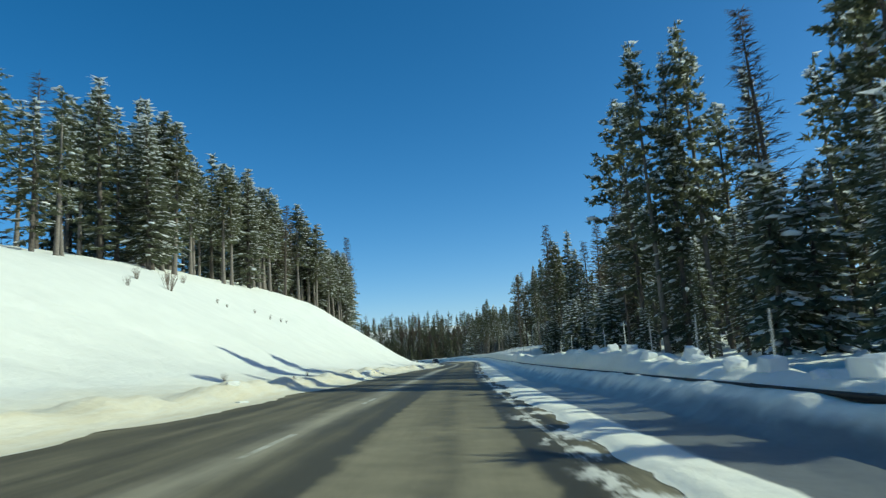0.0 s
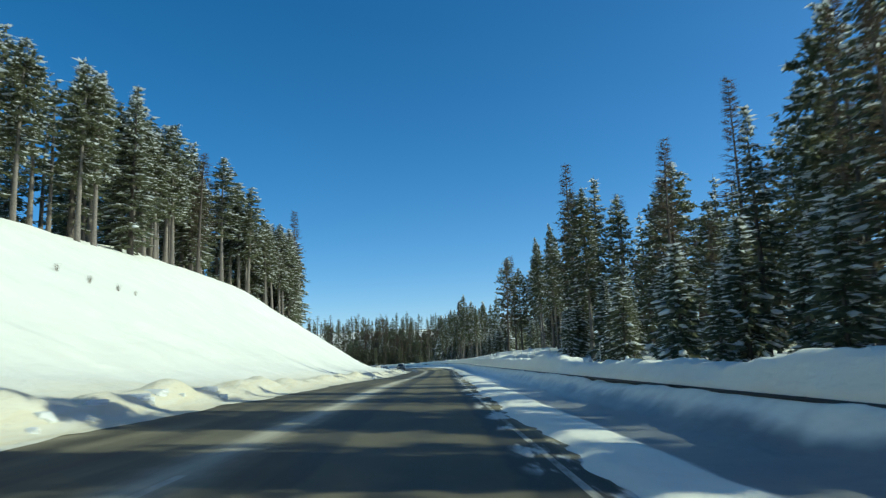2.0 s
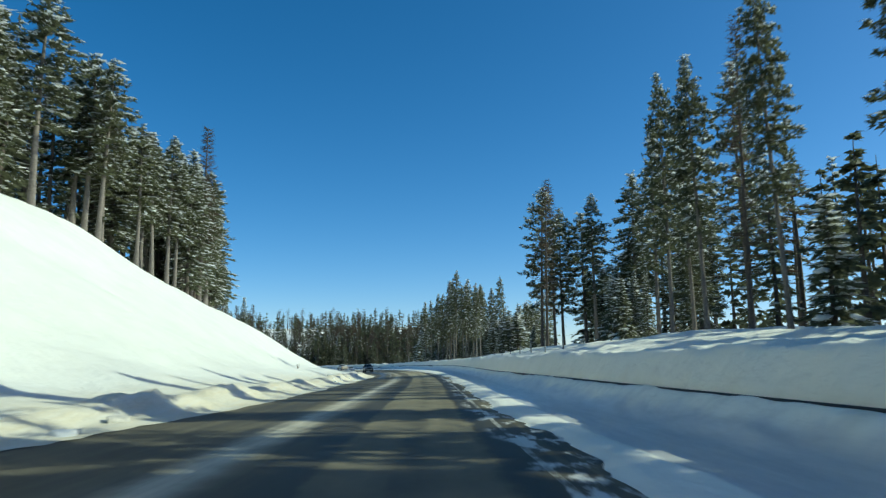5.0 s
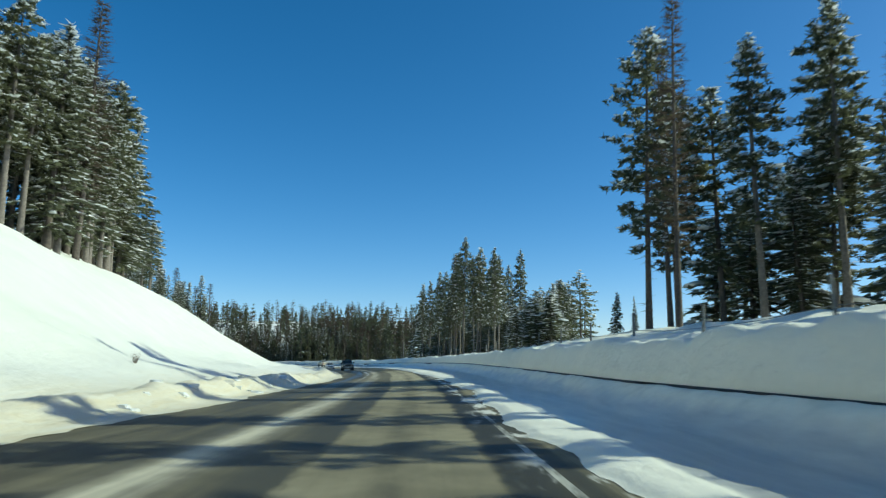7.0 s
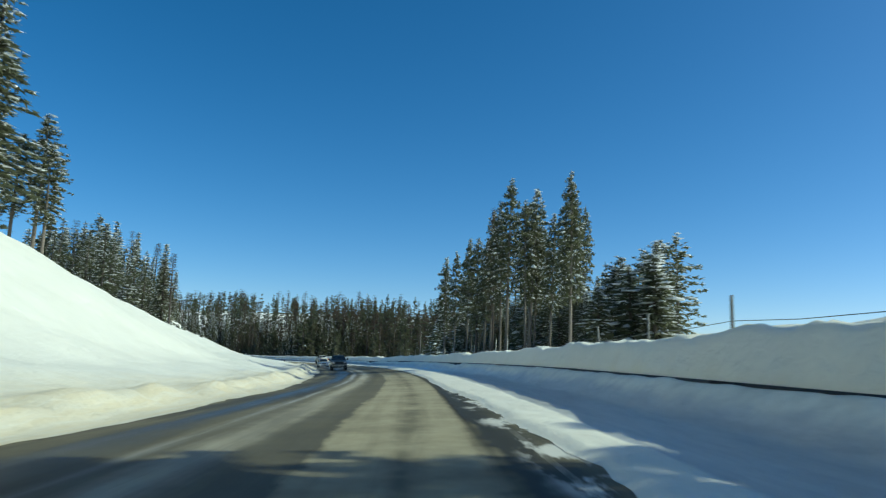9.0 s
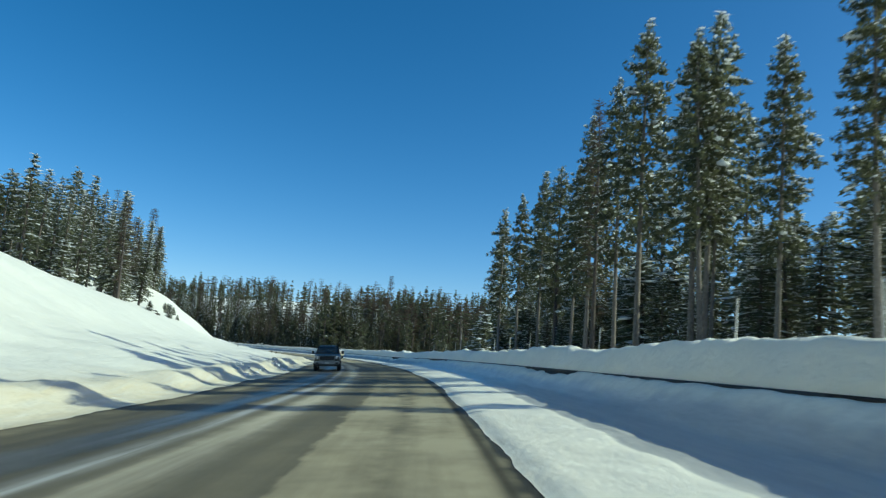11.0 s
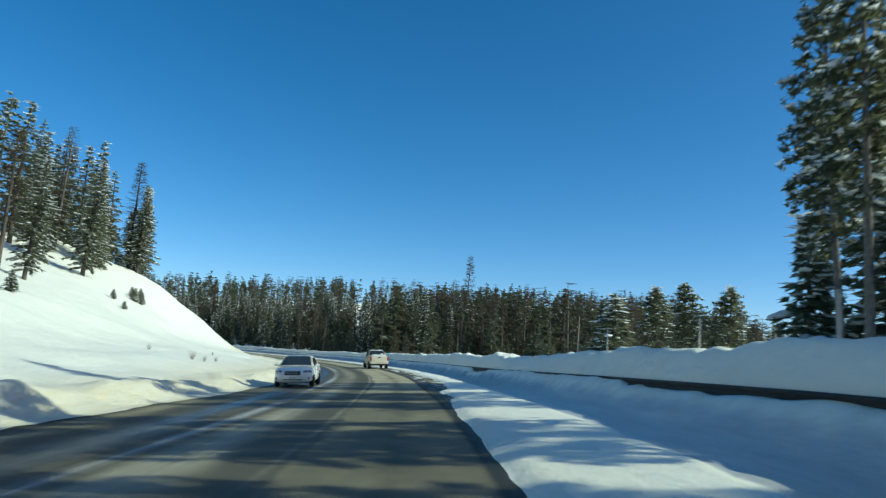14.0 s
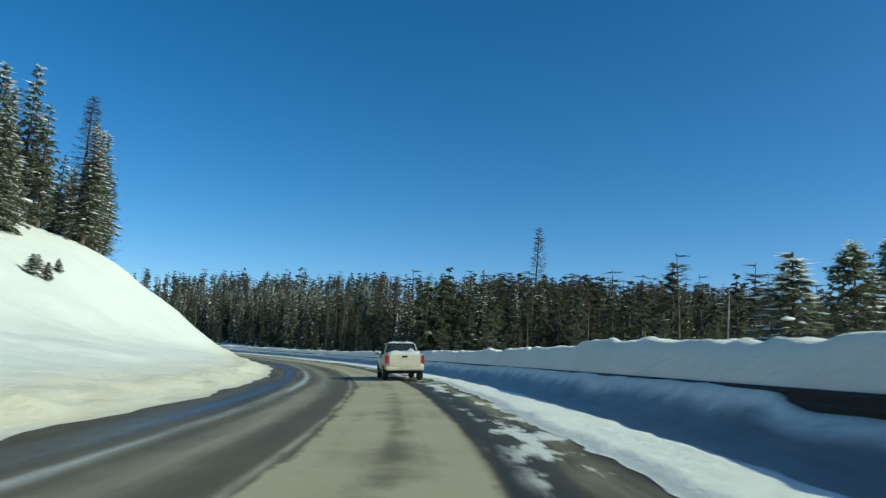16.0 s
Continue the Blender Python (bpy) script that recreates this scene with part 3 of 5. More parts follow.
def shoulder_height(S, D):
    e = shoulder_edge(S)
    lift = 0.035 * smooth(-0.02, 0.25, D - e) + 0.015 * smooth(0.3, 1.2, D - e) * (0.8 + fbm(S * 0.8, D * 1.1, 53))
    low = 0.695 + 0.02 * vnoise(S * 0.25, S * 0, 54) + 0.015 * vnoise(S * 1.7, S * 0, 55)
    # stretches where the snow has fallen away from the rail
    for a, b, drop in ((322, 329, 0.42), (246, 256, 0.16), (9, 17, 0.08), (64, 71, 0.10), (145, 152, 0.10), (286, 298, 0.13)):
        low = low - drop * smooth(a, a + 0.8, S) * (1 - smooth(b - 0.8, b, S)) * (0.75 + 0.5 * vnoise(S * 0.9, S * 0, 56))
    rampart = np.clip((D + 0.10 * fbm(S * 0.33, D * 1.3, 57) - 3.5) / 1.75, 0, 1)
    wall = low * (0.35 * rampart ** 1.6 + 0.65 * smooth(0.45, 1.0, rampart))
    lift = lift + 0.035 * smooth(0.0, 0.3, D - e) * (1 - smooth(-0.10, 0.08, D - gutter_edge(S)))
    ridge = 0.035 * fbm(S * 0.7, D * 2.0, 58) * smooth(4.0, 4.4, D) * (1 - smooth(4.6, 5.0, D))
    return road_z(S, D) + 0.006 + lift + wall + ridge


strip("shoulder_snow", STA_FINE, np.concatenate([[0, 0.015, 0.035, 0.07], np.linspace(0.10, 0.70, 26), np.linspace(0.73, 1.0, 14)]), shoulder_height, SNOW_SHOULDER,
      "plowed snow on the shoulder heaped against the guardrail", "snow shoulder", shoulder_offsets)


def bank_height(S, D):
    z = right_z(S, D)
    lip = 0.05 * vnoise(S * 2.3, S * 0, 61) * (1 - smooth(0.0, 0.5, D - RAIL_D - 0.12))
    return z + lip - 2.0 * smooth(17, 20, D) - 0.5 * (D < RAIL_D + 0.07)


BANK_D = np.concatenate([[RAIL_D + 0.06], np.linspace(RAIL_D + 0.08, 6.6, 14), np.linspace(6.8, 10, 12), np.linspace(10.6, 20, 10)])
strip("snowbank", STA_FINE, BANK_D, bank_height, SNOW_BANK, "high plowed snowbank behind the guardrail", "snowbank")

# ---- guardrail, stakes, fence ----
def sweep_along(name, profile, stations, material, shade=True):
    """A closed profile of (offset, height over road) swept along the road."""
    s = np.repeat(stations[:, None], len(profile), 1)
    d = np.repeat(np.array([p[0] for p in profile])[None], len(stations), 0)
    h = np.repeat(np.array([p[1] for p in profile])[None], len(stations), 0)
    X, Y = on_road(s, d)
    Z = road_z(s, np.full_like(d, RAIL_D)) + h
    n, m = s.shape
    idx = np.arange(n * m).reshape(n, m)
    nxt = np.roll(idx, -1, axis=1)
    faces = np.stack([idx[:-1], nxt[:-1], nxt[1:], idx[1:]], -1).reshape(-1, 4).tolist()
    faces += [list(idx[0]), list(idx[-1][::-1])]
    return mesh_of(name, np.stack([X.ravel(), Y.ravel(), Z.ravel()], 1).tolist(), faces, material, shade)


def box_into(bm, cx, cy, cz, sx, sy, sz, m=None):
    g = bmesh.ops.create_cube(bm, size=1.0, matrix=(m or Matrix()) @ Matrix.Translation((cx, cy, cz)) @ Matrix.Diagonal((sx, sy, sz, 1)))
    return g["verts"]


def at_road(s, d, h=0.0, turn=0.0):
    """A pose on the road's frame: x right, y along the road."""
    x, y = on_road(np.array([float(s)]), np.array([float(d)]))
    t = math.degrees(math.atan2(-float(np.interp(s, LS, LTX)), float(np.interp(s, LS, LTY))))
    return pose(float(x[0]), float(y[0]), float(road_z(np.array([float(s)]), np.array([float(d)]))[0]) + h, 0, 0, t + turn)


def build_guardrail():
    rail = tagged(new("guardrail"), "weathered steel guardrail half buried in plowed snow", "guardrail")
    t = 0.012
    face = [(-0.045, 0.45), (0.0, 0.485), (0.0, 0.52), (-0.06, 0.56), (-0.06, 0.60), (0.0, 0.64), (0.0, 0.69), (-0.06, 0.72), (-0.06, 0.755), (-0.03, RAIL_TOP)]
    prof = [(RAIL_D + a, b) for a, b in face] + [(RAIL_D + a + t + 0.01, b) for a, b in face[::-1]]
    for k in range(16):
        a = -40 + k * 34.0
        part("rail_section", sweep_along("rail_section", prof, np.arange(a, a + 34.3, 1.7), STEEL), None, rail)
    bm = bmesh.new()
    box_into(bm, 0.12, 0, 0.2, 0.15, 0.11, 1.15)
    box_into(bm, 0.025, 0, 0.6, 0.04, 0.13, 0.34)
    post = bpy.data.meshes.new("rail_post")
    bm.to_mesh(post)
    bm.free()
    post.materials.append(STEEL)
    for k in range(100):
        ob = new("rail_post", post)
        ob.parent = rail
        ob.matrix_local = at_road(-20 + k * 3.81, RAIL_D)


build_guardrail()


def tube(bm, p0, p1, r0, r1, n=6):
    p0, p1 = Vector(p0), Vector(p1)
    q = (p1 - p0).to_track_quat("Z", "Y").to_matrix().to_4x4()
    bmesh.ops.create_cone(bm, cap_ends=True, segments=n, radius1=r0, radius2=r1, depth=(p1 - p0).length, matrix=Matrix.Translation((p0 + p1) / 2) @ q)


def build_stakes():
    thing = None
    for s, d, tall in ((19.6, 6.5, 1.25), (24.3, 6.5, 1.2), (28.8, 6.5, 1.15), (33.0, 6.6, 1.1), (37.0, 6.6, 1.0), (46.8, 6.6, 0.95), (51.5, 6.6, 0.95), (75.0, 6.7, 0.9), (84.0, 6.7, 0.9),
                       (88.5, 6.7, 0.7), (96.0, 6.7, 0.8), (99.8, 6.7, 0.9), (104.5, 6.7, 0.9), (109.5, 6.7, 0.8), (233.0, 6.7, 1.0), (238.0, 6.7, 1.0), (249.0, 6.7, 0.95), (262.0, 6.7, 0.95),
                       (267.5, 6.7, 0.9), (273.0, 6.7, 0.9), (279.0, 6.7, 0.85), (285.0, 6.7, 0.9), (291.0, 6.7, 0.9), (296.5, 6.7, 0.8), (304.0, 6.7, 0.9)):
        z = float(right_z(np.array([s]), np.array([d]))[0])
        base = at_road(s, d)
        base.translation.z = z - 0.3
        if thing is None:
            thing = tagged(new("snow_stake"), "thin pale marker stake standing in the snowbank", "snow stake", "stakes along the snowbank")
            bm = bmesh.new()
            tube(bm, (0, 0, -0.3), (0, 0, 1.3), 0.024, 0.020, 8)
            part("pole", bm, STAKE, thing)
            bm = bmesh.new()
            tube(bm, (0, 0, 1.3), (0, 0, 1.33), 0.022, 0.012, 8)
            part("cap", bm, STAKE, thing)
            first = thing
            thing.matrix_basis = base
            thing.scale = (1, 1, (tall + 0.3) / 1.33)
        else:
            ob = copy_thing(first, base @ pose(0, 0, 0, random.uniform(-2, 2), random.uniform(-2, 2), 0))
            ob.scale = (1, 1, (tall + 0.3) / 1.33)


build_stakes()


def build_fence():
    fence = tagged(new("wire_fence"), "sagging wire fence on dark steel posts sunk in the snowbank", "fence")
    bm = bmesh.new()
    tube(bm, (0, 0, -0.5), (0, 0, 0.85), 0.045, 0.04, 6)
    me = bpy.data.meshes.new("fence_post")
    bm.to_mesh(me)
    bm.free()
    me.materials.append(FENCE)
    tops = []
    for k in range(12):
        s = 147.0 + k * 6.1
        d = 7.5
        z = float(right_z(np.array([s]), np.array([d]))[0])
        ob = new("fence_post", me)
        ob.parent = fence
        m = at_road(s, d)
        m.translation.z = z
        ob.matrix_local = m @ pose(0, 0, 0, random.uniform(-3, 3), random.uniform(-3, 3), 0)
        tops.append(m.translation + Vector((0, 0, 0.22)))
    for a, b in zip(tops, tops[1:]):
        mid = (a + b) / 2 - Vector((0, 0, 0.05))
        bm = bmesh.new()
        tube(bm, a, mid, 0.009, 0.009, 4)
        tube(bm, mid, b, 0.009, 0.009, 4)
        part("wire", bm, FENCE, fence, "thin rusty wire strand")


build_fence()

# ---- trees ----


class Builder:
    def __init__(self):
        self.v, self.f = [], []

    def add(self, pts, faces):
        n = len(self.v)
        self.v.extend(pts)
        self.f.extend([tuple(n + k for k in f) for f in faces])


def trunk_into(b, rnd, height, r, bend, sides=7, rings=9, top=0.02):
    ph = rnd.uniform(0, 6.28)
    ring = []

    def axis(t):
        return (bend * math.sin(ph + t * 2.2) * t, bend * math.cos(ph + t * 1.7) * t, height * t)
    for k in range(rings + 1):
        t = k / rings
        cx, cy, cz = axis(t)
        rr = r * (1 - t) ** 0.8 + top
        if k == 0:
            rr *= 1.25
            cz -= 1.2
        ring.append([(cx + rr * math.cos(a), cy + rr * math.sin(a), cz) for a in [6.2832 * j / sides for j in range(sides)]])
    faces = [(k * sides + j, k * sides + (j + 1) % sides, (k + 1) * sides + (j + 1) % sides, (k + 1) * sides + j) for k in range(rings) for j in range(sides)]
    b.add([p for q in ring for p in q], faces)
    return axis


def stick_into(b, p, q, r0, r1):
    """A thin limb, three-sided and tapering to a point."""
    p, q = Vector(p), Vector(q)
    d = (q - p).normalized()
    u = d.cross(Vector((0.2, 0.1, 1))).normalized()
    w = d.cross(u)
    pts = [tuple(p + u * r0 * math.cos(2.0944 * k) + w * r0 * math.sin(2.0944 * k)) for k in range(3)]
    b.add(pts + [tuple(q)], [(0, 1, 3), (1, 2, 3), (2, 0, 3)])


def spray_into(b, rnd, p, direction, length, width):
    """A spiky tuft of needles: one long blade, turned at random about its own axis."""
    d = Vector(direction).normalized()
    side = d.cross(Vector((0, 0, 1)))
    side = side.normalized() if side.length > 0.05 else Vector((1, 0, 0))
    roll = rnd.uniform(-1.3, 1.3)
    side = (side * math.cos(roll) + d.cross(side) * math.sin(roll)) * width * 0.5
    a = Vector(p)
    tip = a + d * length + Vector((0, 0, rnd.uniform(-0.18, 0.05) * length))
    n = len(b.v)
    b.v.extend((tuple(a - side), tuple(a + side), tuple(tip)))
    b.f.append((n, n + 1, n + 2))


def frost_into(b, rnd, p, direction, length, width):
    """A patch of snow lying along a bough."""
    d = Vector(direction)
    d.z *= 0.5
    d = d.normalized()
    side = d.cross(Vector((rnd.uniform(-.9, .9), rnd.uniform(-.9, .9), 1))).normalized() * width * 0.5
    a = Vector(p) + Vector((0, 0, 0.05))
    n = len(b.v)
    b.v.extend((tuple(a - side), tuple(a + side), tuple(a + d * length + Vector((0, 0, -0.03)))))
    b.f.append((n, n + 1, n + 2))


def clump_into(b, rnd, p, along, size):
    """A lump of snow lying on a bough."""
    d = Vector((along[0], along[1], along[2] * 0.6))
    d = d.normalized() if d.length > 0 else Vector((1, 0, 0))
    s = Vector((-d.y, d.x, 0))
    s = s.normalized() if s.length > 0 else Vector((0, 1, 0))
    L, W, H = size * rnd.uniform(0.8, 1.5), size * rnd.uniform(0.5, 0.9), size * rnd.uniform(0.28, 0.5)
    c = Vector(p)
    pts = []
    for k, (zr, rr) in enumerate(((-0.2, 0.8), (0.45, 0.9))):
        for j in range(5):
            a = 1.2566 * j + 0.4 * k
            q = rr * rnd.uniform(0.78, 1.12)
            pts.append(tuple(c + d * L * q * math.cos(a) + s * W * q * math.sin(a) + Vector((0, 0, H * zr))))
    pts.append(tuple(c + Vector((0, 0, H))))
    f = [(j, (j + 1) % 5, 5 + (j + 1) % 5, 5 + j) for j in range(5)]
    f += [(5 + j, 5 + (j + 1) % 5, 10) for j in range(5)]
    f += [(4, 3, 2, 1, 0)]
    b.add(pts, f)


STYLES = {  # foot of the crown, crown radius, whorl spacing (shares of the height), snow share
    "fir": (0.07, 0.138, 0.034, 0.78), "spruce": (0.03, 0.23, 0.055, 0.95), "pole": (0.36, 0.105, 0.026, 0.68),
    "pine": (0.26, 0.150, 0.028, 0.62), "larch": (0.20, 0.125, 0.024, 0.0), "dead": (0.30, 0.09, 0.10, 0.0)}


def conifer(seed, style, height, detail=1.0, dusting=1.0):
    """Meshes of one conifer (trunk with limbs, crown, snow load), foot at the origin."""
    rnd = random.Random(seed)
    trunk, crown, snow = Builder(), Builder(), Builder()
    base, radius, whorl, load = STYLES[style]
    lumps = load if dusting < 1 and detail > 1.5 else load * dusting
    load *= dusting
    bark = {"pole": BARK_PALE, "dead": BARK_DEAD}.get(style, BARK)
    leaf = {"fir": FIR, "spruce": FIR, "pole": PINE, "pine": PINE}.get(style, TWIG)
    radius *= height
    whorl *= height / detail ** 0.5
    big = min(1.75, 1.0 / detail ** 0.34) * (0.82 if detail > 1.5 else 1.0)
    wide = 1.0 / detail ** 0.40
    far = detail < 0.6
    bare = style in ("larch", "dead")
    axis = trunk_into(trunk, rnd, height, 0.010 * height + 0.03, 0.012 * height, 5 if far else 7, 4 if far else 8)
    if style in ("pole", "pine", "fir") and not far:
        for _ in range(12):
            t = rnd.uniform(0.06, max(base, 0.2))
            p = axis(t)
            a = rnd.uniform(0, 6.28)
            L = rnd.uniform(0.4, 1.5)
            stick_into(trunk, p, (p[0] + L * math.cos(a), p[1] + L * math.sin(a), p[2] - 0.25 * L + rnd.uniform(-.2, .3)), 0.025, 0.006)
    h = base * height
    lean = rnd.uniform(0, 6.28)
    while h < height - 0.2:
        t = h / height
        q = (t - base) / (1 - base)
        if style in ("pine", "pole"):
            shape = math.sin(math.pi * min(1, 0.22 + 0.80 * q)) ** 0.75
        elif style == "larch":
            shape = (1 - q) ** 0.8 * min(1, 0.35 + q * 4)
        else:
            shape = (1 - q) ** 0.72 * min(1, 0.62 + q * 3.0)
        count = rnd.randint(5, 7) if not bare else rnd.randint(4, 6)
        fine = 0.42 + 0.58 * min(1.0, shape * 1.7) if not bare else 1.0
        if style in ("pine", "pole"):
            count = rnd.randint(3, 5)
        if far:
            count -= 1
        if style == "dead":
            count = rnd.randint(1, 2)
        a0 = rnd.uniform(0, 6.28)
        for k in range(count):
            if rnd.random() < 0.10:
                continue
            a = a0 + 6.2832 * k / count + rnd.uniform(-0.4, 0.4)
            L = max(0.28, radius * shape * rnd.uniform(0.60, 1.20) * (1 + 0.18 * math.cos(a - lean)))
            p = Vector(axis(min(0.995, max(0.01, t + rnd.uniform(-0.5, 0.5) * (whorl / height) * (1.6 if style in ("pine", "pole") else 0.9)))))
            out = Vector((math.cos(a), math.sin(a), 0))
            rise = (0.45 * q - 0.15) if style != "larch" else (0.05 + 0.3 * q)
            droop = rnd.uniform(0.15, 0.42) * (1 - 0.6 * q) if style not in ("larch", "pine") else rnd.uniform(-0.15, 0.12)

            def along(u):
                return p + out * (L * u) + Vector((0, 0, L * (rise * u - droop * u * u)))
            if bare or not far:
                stick_into(crown if bare else trunk, p, along(0.9), 0.012 + 0.010 * L, 0.006)
            n = max(2, int(L / 0.42 * detail ** 0.6 + 0.5))
            across = Vector((-out.y, out.x, 0))
            if bare:
                for j in range(n + (8 if not far else 4)):
                    dv = out * 0.8 + across * rnd.choice((-1, 1)) * rnd.uniform(.4, 1) + Vector((0, 0, rnd.uniform(-.25, .5)))
                    spray_into(crown, rnd, along(rnd.uniform(0.25, 1)), dv, rnd.uniform(0.4, 0.95) * big * fine, 0.06 * wide * fine)
            elif style in ("pine", "pole"):
                for j in range(n + 1):
                    e = along(1.0 - 0.70 * (j / max(1, n)) * rnd.uniform(0.7, 1.1)) + Vector((rnd.uniform(-.2, .2), rnd.uniform(-.2, .2), rnd.uniform(-.15, .2)))
                    for m in range(9 if detail > 1.5 else 7 if not far else 5):
                        aa = a + rnd.uniform(-2.2, 2.2)
                        o2 = Vector((rnd.uniform(-.14, .14), rnd.uniform(-.14, .14), rnd.uniform(-.12, .12)))
                        spray_into(crown, rnd, e + o2, Vector((math.cos(aa), math.sin(aa), rnd.uniform(-0.5, 0.8))), rnd.uniform(0.34, 0.62) * big * fine, rnd.uniform(0.16, 0.28) * wide * fine)
                    for _ in range(2):
                        if rnd.random() < load * (0.7 if not far else 0.06 if detail < 0.2 else 0.75):
                            frost_into(snow, rnd, e + Vector((0, 0, 0.12)), out + across * rnd.uniform(-1, 1), rnd.uniform(0.3, 0.7) * big, rnd.uniform(0.2, 0.45) * big)
            else:
                for j in range(n):
                    u = 0.12 + 0.84 * (j + rnd.random()) / n
                    e = along(u)
                    for sg in (-1, 1, -1, 1):
                        dv = out * rnd.uniform(0.3, 1.0) + across * sg * rnd.uniform(0.3, 1.0) + Vector((0, 0, rnd.uniform(-0.65, 0.15)))
                        spray_into(crown, rnd, e + Vector((rnd.uniform(-.12, .12), rnd.uniform(-.12, .12), rnd.uniform(-.1, .1))), dv, (0.44 + 0.20 * L * (1 - u)) * rnd.uniform(0.75, 1.3) * big * fine, rnd.uniform(0.18, 0.34) * wide * fine)
                    if rnd.random() < load * (0.95 if not far else 0.10 if detail < 0.2 else 0.9):
                        frost_into(snow, rnd, e + Vector((0, 0, 0.06)), out + across * rnd.uniform(-.8, .8) + Vector((0, 0, rise - droop * u)), rnd.uniform(0.3, 0.8) * big, rnd.uniform(0.18, 0.42) * big)
                spray_into(crown, rnd, along(0.8), out + Vector((0, 0, -0.25)), (0.3 * L + 0.2) * fine, 0.3 * big * fine)
            if lumps and rnd.random() < lumps * (0.50 if not far else 0.22 if detail > 0.2 else 0.08) and L > 0.4:
                u = rnd.uniform(0.45, 0.98)
                clump_into(snow, rnd, along(u) + Vector((0, 0, 0.08)), out + Vector((0, 0, rise - 2 * droop * u)), min(0.42, 0.10 + 0.10 * L) * (1.7 if style == "spruce" else 1.9 if detail > 1.5 else 1.1) * rnd.choice((0.45, 0.6, 0.75, 0.9, 1.1, 1.5)) * big)
        h += whorl * rnd.uniform(0.75, 1.25) * (1 - 0.40 * q)
    if not bare:
        spray_into(crown, rnd, (axis(0.97)), (0, 0, 1), 0.045 * height, 0.3)
    meshes = [("trunk", mesh_of("trunk", trunk.v, trunk.f, bark, True)), ("crown", mesh_of("crown", crown.v, crown.f, leaf))]
    if snow.v:
        meshes.append(("snow_load", mesh_of("snow_load", snow.v, snow.f, SNOW_TREE, True)))
    return meshes


LABELS = {"fir": "tall dark green fir with patches of snow on its boughs", "spruce": "broad young fir heavily loaded with snow lumps", "pole": "slender pine with a bare pale trunk and snow-dusted crown",
          "pine": "ponderosa pine with an open dark green crown", "larch": "leafless brown larch with fine bare branches", "dead": "bleached dead trunk with broken stubs"}
KINDS = {}
for n, (style, height, count) in enumerate((("fir", 20.0, 5), ("pole", 21.0, 4), ("pine", 20.0, 3), ("larch", 21.0, 2), ("spruce", 8.0, 3), ("dead", 9.0, 1))):
    KINDS[style] = [(height, conifer(100 * n + k, style, height, 1.0, 1.15 if style != "spruce" else 1.0)) for k in range(count)]
    if style in ("fir", "pine", "pole"):
        KINDS[style + "_near"] = [(height, conifer(100 * n + 30 + k, style, height, 1.8, 0.85)) for k in range(3)]
    if style in ("fir", "pine", "pole"):
        KINDS[style + "_edge"] = [(height, conifer(100 * n + 70 + k, style, height, 0.95, 0.7)) for k in range(3)]
    KINDS[style + "_far"] = [(height, conifer(100 * n + 50 + k, style, height, 0.45)) for k in range(min(count, 3))]
KINDS["pine_small"] = [(13.0, conifer(700 + k, "pine", 13.0, 0.75)) for k in range(2)]
LABELS["pine_small"] = "single open-crowned young pine standing in deep snow"
TREES = {}


def plant(style, x, y, height, group, z=None, far=False, near=False, rnd=random, edge=False, wide=1.0):
    kind = style + "_far" if far else style
    if near and style + "_near" in KINDS:
        kind = style + "_near"
    if edge and style + "_edge" in KINDS:
        kind = style + "_edge"
    v = rnd.randrange(len(KINDS[kind]))
    h0, meshes = KINDS[kind][v]
    k = height / h0
    if z is None:
        z = float(land_z(np.array([x]), np.array([y]))[0])
    m = pose(x, y, z, rnd.uniform(-1.6, 1.6), rnd.uniform(-1.6, 1.6), rnd.uniform(0, 360))
    key = (kind, v, group)
    if key in TREES:
        ob = copy_thing(TREES[key], m)
    else:
        ob = tagged(new(style + "_tree" if style not in ("pole", "pine_small") else "pine_tree"), LABELS[style], "tree", group)
        for name, me in meshes:
            piece = part(name, me, None, ob)
            if name == "snow_load":
                piece["kind"] = "stuff"
        ob.matrix_basis = m
        TREES[key] = ob
    w = k * rnd.uniform(0.92, 1.1) * (1.15 if edge else wide)
    ob.scale = (w, w, k)
    return ob


def scatter(rnd, count, s0, s1, d0, d1, gap, accept=None, taken=None):
    out = [] if taken is None else taken
    made = []
    for _ in range(count * 30):
        if len(made) >= count:
            break
        s, d = rnd.uniform(s0, s1), rnd.uniform(d0, d1)
        if accept and not accept(s, d):
            continue
        x, y = on_road(np.array([s]), np.array([d]))
        x, y = float(x[0]), float(y[0])
        if any((x - a) ** 2 + (y - b) ** 2 < gap * gap for a, b in out):
            continue
        out.append((x, y))
        made.append((s, d, x, y))
    return made


# stretches of the roadside that lie in the sun
LIGHT_LANES = [(9, 33), (44, 51), (64.8, 66.2), (72, 75), (79, 81), (86, 88.5), (92, 97), (98.5, 104.5), (106, 113), (115, 118), (121, 125), (128, 132), (135, 138), (141, 143), (148.5, 170), (172.5, 176),
               (195, 236), (239.5, 245), (247.5, 249.5), (251.5, 253), (255, 257), (259.5, 261), (266, 268.5), (271, 272.5), (275, 276.5), (279, 281), (284, 285.5), (288.5, 290), (293, 294.5), (298.5, 307)]


def shade_shift(s, d):
    """How far ahead of a roadside tree its shadow falls on the shoulder."""
    bend = math.atan2(-float(np.interp(s, LS, LTX)), float(np.interp(s, LS, LTY)))
    return (d - 2.0) * math.tan(radians(SUN_BEHIND) + bend)


